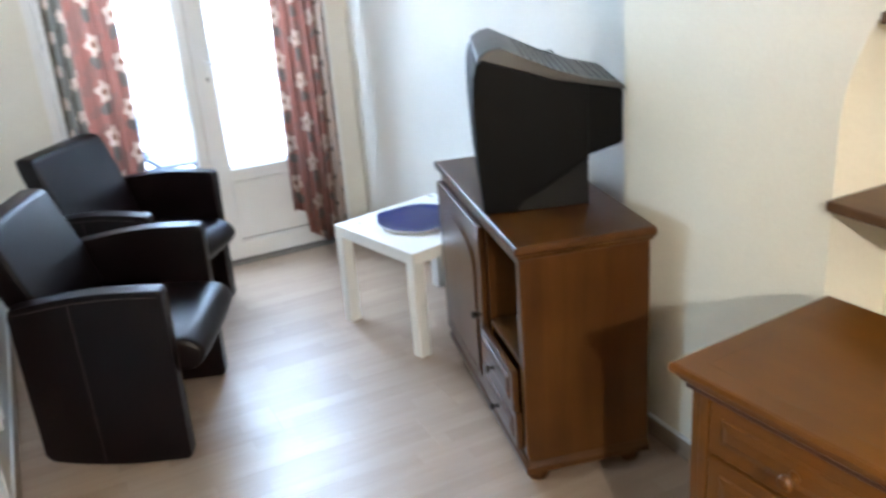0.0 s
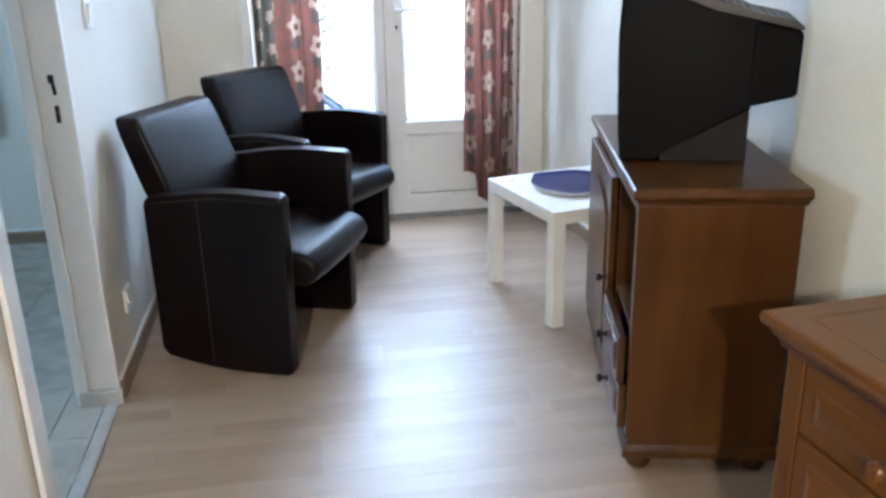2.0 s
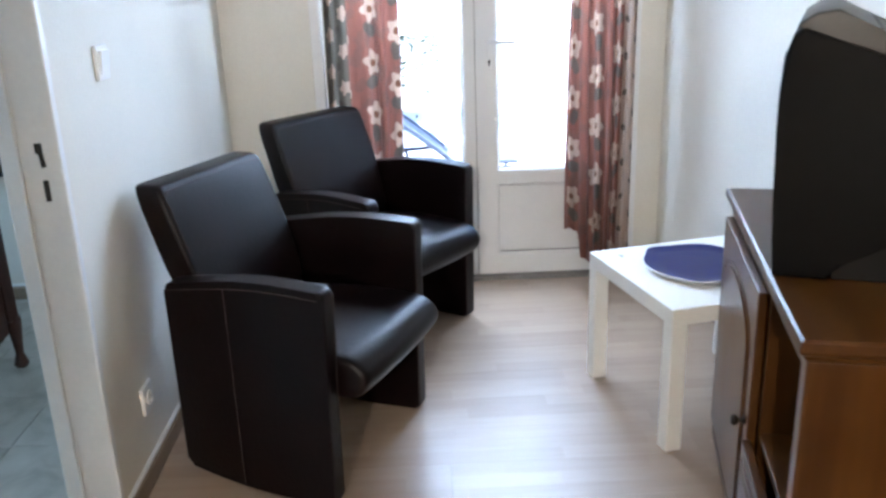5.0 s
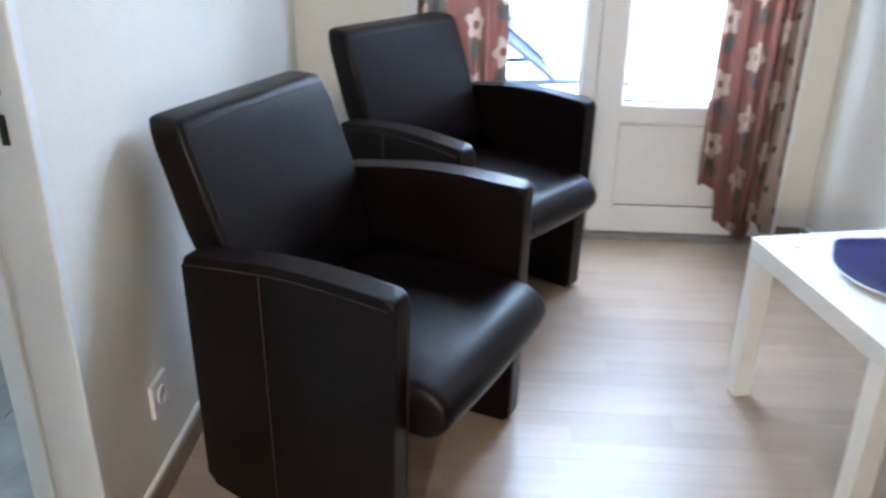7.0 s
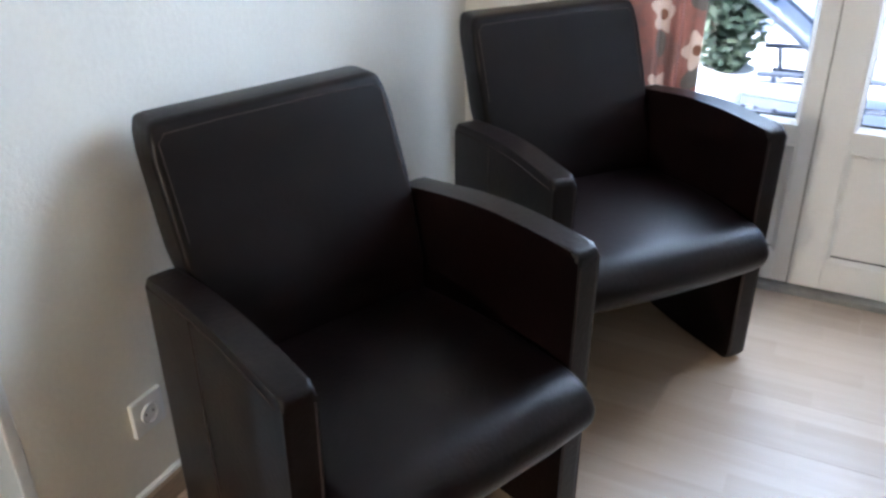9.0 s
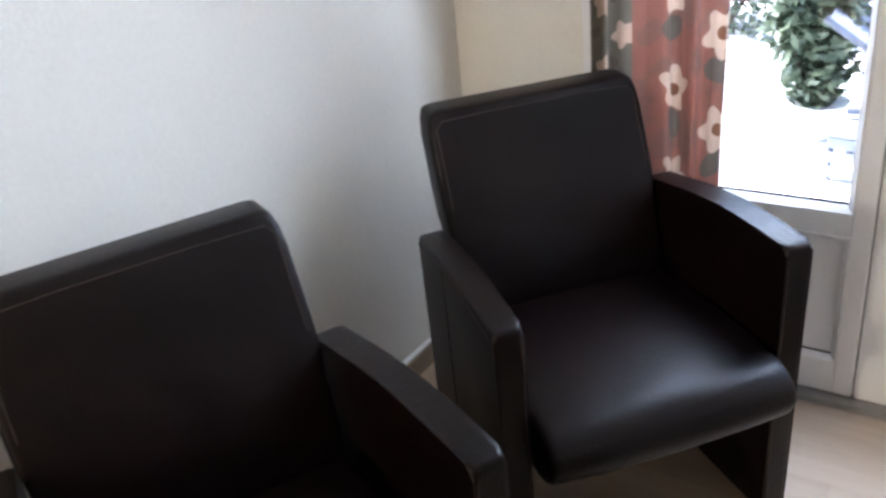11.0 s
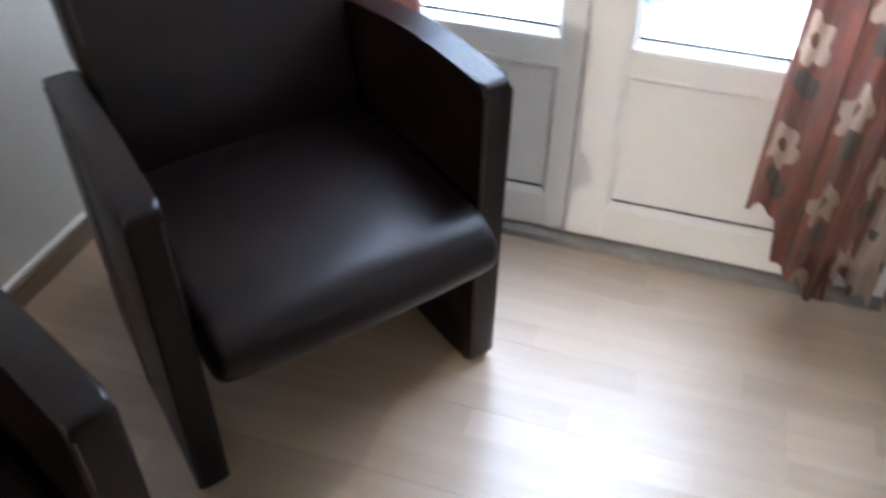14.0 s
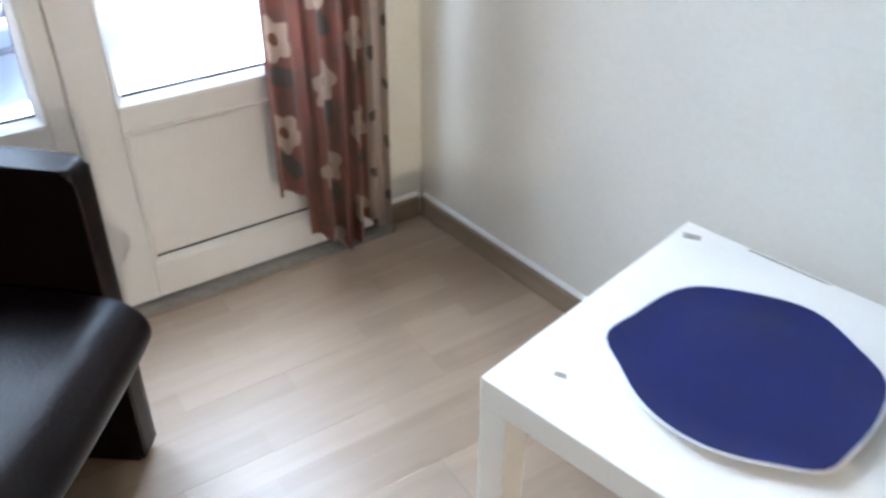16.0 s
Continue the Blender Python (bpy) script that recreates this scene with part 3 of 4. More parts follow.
curtain("curtain", 0.445, 0.755, -0.085, 2.19, lambda s: 0.10 + 0.03 * math.sin(6 * s), 3, 0.017, CLOTH_LEFT, False, "rust-brown curtain with cream flowers hanging beside the glass door", 0.05, 3)
curtain("curtain", 1.452, 1.735, -0.085, 2.19, hem_right, 3, 0.019, CLOTH, True, "rust-brown flowered curtain with an uneven hem beside the corner", 0.03, 8)
rail = thing("curtain_rail", pose(0, 0, 0), "plain white curtain rail above the garden door", "curtain rail")
part("rod", boxed((0.36, -0.10, 2.19), (1.80, -0.07, 2.215), 0.004), UPVC, rail)
for x in (0.40, 1.76):
    part("bracket", boxed((x - 0.01, -0.085, 2.195), (x + 0.01, 0.02, 2.225), 0.003), UPVC, rail)

# ---- switch and socket on the bedroom wall ----
switch = thing("light_switch", pose(0, -1.432, 1.172), "white plastic light switch on the wall", "light switch")
part("plate", boxed((0, -0.040, -0.044), (0.010, 0.040, 0.044), 0.004, 3), UPVC, switch)
part("rocker", prism([(0.009, -0.030), (0.013, -0.030), (0.020, 0.030), (0.009, 0.031)], 1, -0.029, 0.029, 0.002), UPVC, switch)
socket = thing("wall_socket", pose(0, -1.485, 0.242), "white plastic wall socket low on the wall", "socket")
bm = boxed((0, -0.041, -0.041), (0.011, 0.041, 0.041), 0.004, 3)
part("plate", bm, UPVC, socket)
bm = lathe([(0.0, 0.0115), (0.0195, 0.0115), (0.0195, 0.0155), (0.022, 0.0155), (0.022, 0.010)], 24, None, (0, 0, 0), 0)
part("well", bm, UPVC, socket, "", True)
for d in (-0.0095, 0.0095):
    part("hole", lathe([(0.0, 0.0122), (0.0026, 0.0122), (0.0026, 0.0112)], 10, None, (0, d, 0), 0), BLACK, socket, "small dark contact hole")


# ---- armchairs ----
def armchair(m):
    """Tub chair: two upholstered side panels, leaning backrest, rolled seat, seams and glides. x is forward."""
    top = thing("armchair", m, "dark brown leather tub armchair with stitched seams against the wall", "armchair", "armchairs along the wall")
    outline = [(0.276, 0.010), (0.288, 0.632), (0.06, 0.644), (-0.208, 0.604), (-0.206, 0.040), (0.0, 0.000)]
    outline = rounded(outline, [0.012, 0.018, 0.12, 0.022, 0.020, 0.16], 5)
    def draw(x):
        """How far the sides come in towards the back."""
        return 0.010 * max(0.0, (0.27 - x) / 0.49) ** 1.3

    for side in (-1, 1):
        a, b = sorted((side * 0.254, side * 0.309))
        bm = prism(outline, 1, a, b, 0.011, 3)
        for v in bm.verts:
            if v.co.z > 0.5:
                v.co.z += 0.033 * v.co.y
            v.co.y -= side * draw(v.co.x)
        panel = part("side_panel", bm, LEATHER, top, "", True)
        face = side * 0.3105
        inner = side * 0.2595
        seams = [[(0.272, face, 0.612), (0.18, face, 0.617), (0.09, face, 0.6185), (0.0, face, 0.613), (-0.10, face, 0.600), (-0.200, face, 0.585)],
                 [(-0.01, face, 0.610), (-0.01, face, 0.4), (-0.01, face, 0.015)],
                 [(0.286, inner, 0.606), (0.270, inner, 0.6268), (0.18, inner, 0.6315), (0.09, inner, 0.6335), (0.0, inner, 0.6280), (-0.15, inner, 0.6075)],
                 [(0.2885, inner, 0.606), (0.284, inner, 0.40), (0.2785, inner, 0.03)]]
        seams = [[(x, y - side * draw(x), z + (0.033 * y if z > 0.5 else 0.0)) for x, y, z in line] for line in seams]
        for line in seams:
            part("seam", tube(line, 0.0013, 5), THREAD, panel, "line of paler stitching")
        for x in (0.235,):
            part("glide", lathe([(0.012, -0.001), (0.014, 0.003), (0.010, 0.014)], 12, None, (x, side * 0.2815, 0.001)), BLACK, panel, "small black floor glide")
    # backrest: rings from the bottom up
    rings = []
    def ring(xb, xf, half, z, r=0.03):
        pts = rounded([(xb, -half), (xf, -half), (xf, half), (xb, half)], r, 5)
        return [(x, y, z) for x, y in pts]
    for f in (0.0, 0.2, 0.4, 0.55, 0.62, 0.70, 0.80, 0.90, 0.955, 0.985, 0.994, 1.0):
        z = 0.24 + 0.603 * f
        lean = max(0.0, z - 0.50)
        xb, xf = -0.208 - 0.34 * lean, -0.112 - 0.36 * lean
        half = 0.236 if z < 0.56 else 0.236 + 0.008 * min(1.0, (z - 0.56) / 0.06)
        inset = {0.985: 0.002, 0.994: 0.006, 1.0: 0.014}.get(f, 0.0)
        shoulder = {0.955: 0.004, 0.985: 0.010, 0.994: 0.015, 1.0: 0.026}.get(f, 0.0)
        bulge = 0.008 * math.sin(math.pi * min(1, f))
        rings.append(ring(xb + inset, xf - inset + bulge, half - shoulder, z, 0.016 - 0.3 * inset))
    back = part("backrest", loft(rings), LEATHER, top, "", True)
    def on_back(y, z):
        """A point of the backrest's front face."""
        return (-0.112 - 0.36 * (z - 0.50) + 0.008 * math.sin(math.pi * (z - 0.24) / 0.592) + 0.0004, y, z)

    line = [on_back(-0.227, 0.65 + 0.02 * k) for k in range(9)] + [on_back(-0.213, 0.824), on_back(-0.10, 0.827), on_back(0.10, 0.827), on_back(0.213, 0.824)] + [on_back(0.227, 0.81 - 0.02 * k) for k in range(9)]
    part("seam", tube(line, 0.0013, 5), THREAD, back, "line of paler stitching")
    # seat: rolled front edge, slightly crowned
    sections = []
    prof = rounded([(-0.13, 0.310), (-0.13, 0.414), (0.06, 0.435), (0.20, 0.432), (0.334, 0.421), (0.374, 0.364), (0.338, 0.305), (0.10, 0.305)], [0.01, 0.02, 0.09, 0.06, 0.042, 0.032, 0.036, 0.05], 6)
    for y, grow in ((-0.2512, -0.028), (-0.2495, -0.016), (-0.245, -0.007), (-0.237, -0.002), (-0.225, 0.0), (-0.13, 0.006), (0.0, 0.008), (0.13, 0.006), (0.225, 0.0), (0.237, -0.002), (0.245, -0.007), (0.2495, -0.016), (0.2512, -0.028)):
        sections.append([(x + grow * max(0.0, (x - 0.2) / 0.17), y * (1.0 - 0.045 * max(0.0, (0.27 - x) / 0.49)), z + grow * (z - 0.35) / 0.07) for x, z in prof])
    seat = part("seat", loft(sections), LEATHER, top, "", True)
    return top


chair = armchair(pose(0.417, -1.327, 0, 0, 0, -24.3))
chair2 = copy_thing(chair, pose(0.603, -0.484, 0, 0, 0, -39.2))


# ---- white side table with a blue tray ----
table = thing("side_table", pose(1.369, -0.987, 0, 0, 0, 13.0), "square white side table with chipped corners and thick legs", "table")
part("tabletop", boxed((0, -0.55, 0.40), (0.55, 0, 0.45), 0.003), TABLE_WHITE, table)
for x, y in ((0.0, -0.05), (0.5, -0.05), (0.0, -0.55), (0.5, -0.55)):
    part("leg", boxed((x + 0.0006, y + (0.0006 if y < -0.3 else -0.0006), 0), (x + 0.0494, y + 0.0494 + (0.0 if y < -0.3 else -0.0006), 0.3995), 0.002), TABLE_WHITE, table)
for pts in ([(0.498, -0.020), (0.512, -0.012), (0.522, -0.042), (0.509, -0.046)], [(0.072, -0.070), (0.081, -0.068), (0.086, -0.084), (0.078, -0.089)], [(0.540, -0.12), (0.5445, -0.12), (0.5445, -0.26), (0.541, -0.25)]):
    part("chip", prism(pts, 2, 0.4495, 0.4508), SCUFF, table, "grey chipped spot in the foil")


def tray():
    """Roundish glazed tray with soft blunt corners and a lip."""
    corners = ((127, 0.022, 14), (250, 0.016, 13), (8, 0.010, 18), (69, 0.010, 18), (318, 0.012, 16))

    def outline(inset, n=72):
        pts = []
        for k in range(n):
            a = 360.0 * k / n
            r = 0.175 - inset
            for at, out, wide in corners:
                d = (a - at + 180) % 360 - 180
                r += out * math.exp(-((d / wide) ** 2))
            pts.append((r * math.cos(radians(a)), r * math.sin(radians(a))))
        return pts

    ob = thing("tray", pose(1.677, -1.183, 0.4512), "deep blue glazed tray with a white edge on the table", "tray")
    rings = [[(x, y, z) for x, y in outline(i)] for i, z in ((0.022, 0.0), (0.010, 0.006), (0.0, 0.016), (0.002, 0.0176), (0.006, 0.0165), (0.03, 0.0100))]
    part("rim", loft(rings), RIM, ob, "white glazed edge", True)
    rings = [[(x, y, z) for x, y in outline(i)] for i, z in ((0.032, 0.0105), (0.0045, 0.0172), (0.005, 0.0184), (0.010, 0.0176), (0.024, 0.0134), (0.06, 0.0126))]
    part("glaze", loft(rings), BLUE, ob, "", True)
    return ob


tray()

# ---- television stand ----
stand = thing("television_stand", pose(1.394, -2.464, 0, 0, 0, -13.4), "stained pine television stand with drawers, open shelf and arched door", "television stand")
D, L = 0.418, 0.990
rings = []
for inset, z in ((0.020, 0.745), (0.014, 0.752), (0.012, 0.758), (0.004, 0.764), (0.0, 0.772), (0.002, 0.786), (0.007, 0.79)):
    rings.append([(inset, inset, z), (D - 0.3 * inset, inset, z), (D - 0.3 * inset, L - inset, z), (inset, L - inset, z)])
part("top", loft(rings), PINE_Y, stand)
X0, X1, Y0, Y1 = 0.022, D - 0.01, 0.020, L - 0.020
part("end_panel", boxed((X0, Y0, 0.085), (X1, Y0 + 0.020, 0.7455), 0.003), PINE_Z, stand)
part("end_panel", boxed((X0, Y1 - 0.020, 0.085), (X1, Y1, 0.7455), 0.003), PINE_Z, stand)
part("divider", boxed((X0 + 0.004, 0.385, 0.105), (X1 - 0.01, 0.403, 0.745), 0.002), PINE_Z, stand)
part("back_panel", boxed((X1 - 0.010, Y0 + 0.0205, 0.105), (X1 - 0.003, Y1 - 0.0205, 0.745)), PINE_Z, stand)
part("shelf", boxed((X0 + 0.004, Y0 + 0.0205, 0.385), (X1 - 0.0105, 0.3845, 0.402), 0.002), PINE_Y, stand)
part("bottom", boxed((X0 + 0.002, Y0 + 0.0205, 0.088), (X1 - 0.0105, Y1 - 0.0205, 0.1045), 0.002), PINE_Y, stand)
part("stile", boxed((X0 - 0.004, Y0 + 0.0005, 0.1055), (X0 + 0.016, Y0 + 0.038, 0.7445), 0.003), PINE_Z, stand)
part("top_rail", boxed((X0 - 0.002, Y0 + 0.0385, 0.722), (X0 + 0.014, Y1 - 0.002, 0.7445), 0.002), PINE_Y, stand)
rings = []
for out, z in ((0.002, 0.050), (0.012, 0.053), (0.012, 0.072), (0.006, 0.080), (0.002, 0.0875)):
    rings.append([(X0 - out, Y0 - out, z), (X1, Y0 - out, z), (X1, Y1 + out, z), (X0 - out, Y1 + out, z)])
part("plinth", loft(rings), PINE_Y, stand)
for x in (X0 + 0.040, X1 - 0.045):
    for y in (Y0 + 0.045, Y1 - 0.045):
        part("bun_foot", lathe([(0.020, 0.0), (0.030, 0.006), (0.036, 0.022), (0.031, 0.040), (0.022, 0.050)], 18, None, (x, y, 0)), PINE_Z, stand, "", True)


def knob(x, y, z, parent, mat=IRON, size=1.0):
    prof = [(0.009, 0.0), (0.010, -0.003), (0.005, -0.006), (0.005, -0.013), (0.011, -0.018), (0.013, -0.024), (0.010, -0.029), (0.003, -0.031)]
    return part("knob", lathe([(r * size, h * size) for r, h in prof], 14, None, (x, y, z), 0), mat, parent, "small dark metal knob" if mat is IRON else "turned wooden knob", True)


def raised_front(x, y0, y1, z0, z1, parent, name, mat, thick=0.020, border=0.026):
    """A drawer or door front with a raised and fielded middle, facing -x."""
    front = part(name, boxed((x, y0, z0), (x + thick, y1, z1), 0.004, 3), mat, parent)
    rings = []
    for inset, dx in ((border, 0.0005), (border + 0.004, -0.004), (border + 0.008, -0.0045), (border + 0.020, -0.0075), (border + 0.0215, -0.0075)):
        rings.append([(x + dx, y0 + inset, z0 + inset), (x + dx, y1 - inset, z0 + inset), (x + dx, y1 - inset, z1 - inset), (x + dx, y0 + inset, z1 - inset)])
    part("field", loft(rings), mat, front)
    return front


for z0, z1, pull in ((0.112, 0.238, 0.003), (0.246, 0.380, 0.010)):
    dr = raised_front(X0 - 0.020 - pull, Y0 + 0.041, 0.392, z0, z1, stand, "drawer", PINE_Y)
    knob(X0 - 0.0275 - pull, 0.5 * (Y0 + 0.041 + 0.392), 0.5 * (z0 + z1), dr)
door_y0, door_y1 = 0.397, Y1 - 0.004
sd = part("door", boxed((X0 - 0.020, door_y0, 0.112), (X0, door_y1, 0.718), 0.004, 3), PINE_Z, stand)
cy, w = 0.5 * (door_y0 + door_y1), 0.5 * (door_y1 - door_y0) - 0.062
for grow, dx0, dx1 in ((0.012, -0.021, -0.0195), (0.0, -0.026, -0.0205)):
    w2 = w + grow
    pts = [(cy - w2, 0.175 - grow), (cy + w2, 0.175 - grow)] + [(cy + w2 * math.cos(a), 0.555 + 0.095 * math.sin(a) + grow) for a in [math.pi * k / 14 for k in range(15)]]
    part("arched_field", prism(pts, 0, X0 + dx0, X0 + dx1, 0.003, 2), PINE_Z, sd)
knob(X0 - 0.020, door_y0 + 0.032, 0.405, sd)

# ---- television ----
tv = thing("television", pose(1.512, -2.203, 0.7905, 0, 0, -26), "old grey-topped black tube television on the pine stand", "television")


def shell(outline, y0, y1, bevel, taper=0.75):
    """A side outline pushed across the set's width, drawn in towards the back."""
    bm = prism(outline, 1, y0, y1, bevel, 3)
    for v in bm.verts:
        f = max(0.0, v.co.x - 0.03)
        v.co.y = 0.25 + (v.co.y - 0.25) * (1.0 - taper * f)
    return bm


front = [(-0.052, 0.003), (-0.058, 0.07), (-0.063, 0.15), (-0.066, 0.24), (-0.068, 0.33), (-0.065, 0.41), (-0.054, 0.448)]
part("body", shell(front + [(-0.034, 0.462), (0.052, 0.430), (0.171, 0.384), (0.270, 0.362), (0.270, 0.138), (0.06, 0.040), (0.045, 0.003)], 0.0, 0.5, 0.008), BLACK, tv, "", True)
part("neck", shell([(0.2704, 0.140), (0.2704, 0.355), (0.378, 0.335), (0.386, 0.320), (0.386, 0.172), (0.376, 0.163)], 0.03, 0.47, 0.008, 1.05), BLACK, tv, "", True)
cap = part("top_shell", shell([(-0.050, 0.455), (-0.046, 0.470), (-0.020, 0.487), (0.015, 0.493), (0.060, 0.470), (0.171, 0.410), (0.270, 0.380), (0.362, 0.360), (0.382, 0.346), (0.382, 0.335), (0.270, 0.3635), (0.171, 0.386), (0.052, 0.432), (-0.032, 0.4635)], 0.004, 0.496, 0.006, 0.78), SILVER, tv, "grey plastic top", True)
loop = [(0.205 + 0.012 * math.cos(a), 0.40 + 0.010 * math.sin(a), 0.404 + 0.012 * math.sin(a)) for a in [math.pi * k / 8 for k in range(9)]]
part("antenna_lead", tube(loop, 0.0022, 6), BLACK, tv, "short black lead on the top", True)
for k in range(12):
    x = 0.085 + k * 0.023 if k < 8 else 0.105 + k * 0.023
    knots = ((0.060, 0.470), (0.171, 0.410), (0.270, 0.380), (0.362, 0.360))
    zt = 0.0
    for (a, p), (b, q) in zip(knots, knots[1:]):
        if a <= x <= b:
            zt = p + (q - p) * (x - a) / (b - a)
    w = 0.19 - 0.15 * (x - 0.03)
    if zt:
        part("vent_slot", boxed((x - 0.005, 0.25 - w, zt - 0.008), (x + 0.005, 0.25 + w, zt + 0.0008)), SLOT, cap, "dark cooling slot")
part("screen", prism([(-0.0625, 0.11), (-0.0665, 0.18), (-0.0700, 0.27), (-0.0705, 0.34), (-0.0670, 0.41), (-0.050, 0.41), (-0.045, 0.11)], 1, 0.05, 0.45, 0.002), BLACK, tv, "dark curved glass screen", True)
part("pedestal", shell([(0.050, 0.0), (0.050, 0.031), (0.262, 0.1340), (0.268, 0.1320), (0.268, 0.0)], 0.02, 0.48, 0.003, 0.5), DARKGREY, tv, "dark grey lower casing")
for x, y in ((-0.01, 0.05), (-0.01, 0.45)):
    part("foot", lathe([(0.018, -0.0005), (0.018, 0.012)], 12, None, (x, y, 0)), BLACK, tv)

# ---- chest of drawers ----
chest = thing("chest_of_drawers", pose(1.345, -3.148, 0, 0, 0, 4.6), "honey-brown wooden chest of drawers below the niche", "chest of drawers")
CD, CL, CH = 0.475, 0.98, 0.78
rings = []
for inset, z in ((0.022, CH - 0.042), (0.016, CH - 0.036), (0.014, CH - 0.028), (0.003, CH - 0.022), (0.0, CH - 0.012), (0.003, CH - 0.002), (0.008, CH)):
    rings.append([(inset - 0.012, -CL + inset, z), (CD, -CL + inset, z), (CD, -inset, z), (inset - 0.012, -inset, z)])
chest_top = part("top", loft(rings), OAK_Y, chest)
bm = boxed((0.042, -CL + 0.055, CH - 0.001), (0.0445, -0.055, CH + 0.0006))
box(bm, (0.042, -0.055, CH - 0.001), (CD, -0.0525, CH + 0.0006))
part("inlay_line", bm, SHELFWOOD, chest_top, "thin dark line let into the top")
# moulding coloured dark mahogany to carry the shade under the overhanging top
part("cornice", boxed((0.016, -CL + 0.020, CH - 0.058), (0.0475, -0.020, CH - 0.0422), 0.005, 3), DARKWOOD, chest, "moulding under the top, dark with the overhang's shade")
part("end_panel", boxed((0.030, -0.050, 0.05), (CD - 0.01, -0.028, CH - 0.0425), 0.003), OAK_Z, chest)
part("end_panel", boxed((0.030, -CL + 0.028, 0.05), (CD - 0.01, -CL + 0.050, CH - 0.0425), 0.003), OAK_Z, chest)
part("corner_post", boxed((0.026, -0.074, 0.0), (0.066, -0.0505, CH - 0.0425), 0.004, 3), OAK_Z, chest)
part("corner_post", boxed((0.026, -CL + 0.0505, 0.0), (0.066, -CL + 0.074, CH - 0.0425), 0.004, 3), OAK_Z, chest)
part("carcass", boxed((0.048, -CL + 0.0745, 0.06), (CD - 0.011, -0.0745, CH - 0.0425)), OAK_Z, chest)
part("plinth", boxed((0.032, -CL + 0.075, 0.0), (0.047, -0.075, 0.075), 0.003), OAK_Y, chest)
levels = [(0.085, 0.330), (0.338, 0.588), (0.596, 0.719)]
cols = [(-0.078 - 0.415 * k - 0.409, -0.078 - 0.415 * k) for k in range(2)]
for z0, z1 in levels:
    for y0, y1 in cols:
        d = raised_front(0.026, y0, y1, z0, z1, chest, "drawer", OAK_Y, 0.021, 0.030)
        knob(0.0185, 0.5 * (y0 + y1), 0.5 * (z0 + z1), d, OAK_Z, 1.25)

# ---- shelves in the niche ----
for z, y0, y1, tip in ((0.955, -3.918, -3.033, 1.885), (1.375, -3.85, -3.11, 1.90)):
    bm = boxed((tip, y0, z - 0.013), (2.128, y1, z + 0.013), 0.006, 3)
    tagged(part("niche_shelf", bm, SHELFWOOD, None, "", True), "brown wooden shelf board set into the arched niche", "shelf", "shelves in the niche")

# ---- ceiling lamp of the room behind ----
lamp = thing("ceiling_lamp", pose(0.10, -6.30, 2.5), "plain ceiling lamp with a warm bulb", "lamp")
part("rose", lathe([(0.05, 0.0), (0.05, -0.015), (0.02, -0.03)], 20), OPAL, lamp, "", True)
part("cord", tube([(0, 0, -0.028), (0, 0, -0.12)], 0.004), BLACK, lamp)
part("holder", lathe([(0.012, -0.12), (0.018, -0.13), (0.018, -0.15)], 16), OPAL, lamp, "", True)
part("bulb", lathe([(0.013, -0.150), (0.020, -0.170), (0.028, -0.195), (0.024, -0.218), (0.008, -0.230)], 16), BULB, lamp, "lit warm bulb", True)

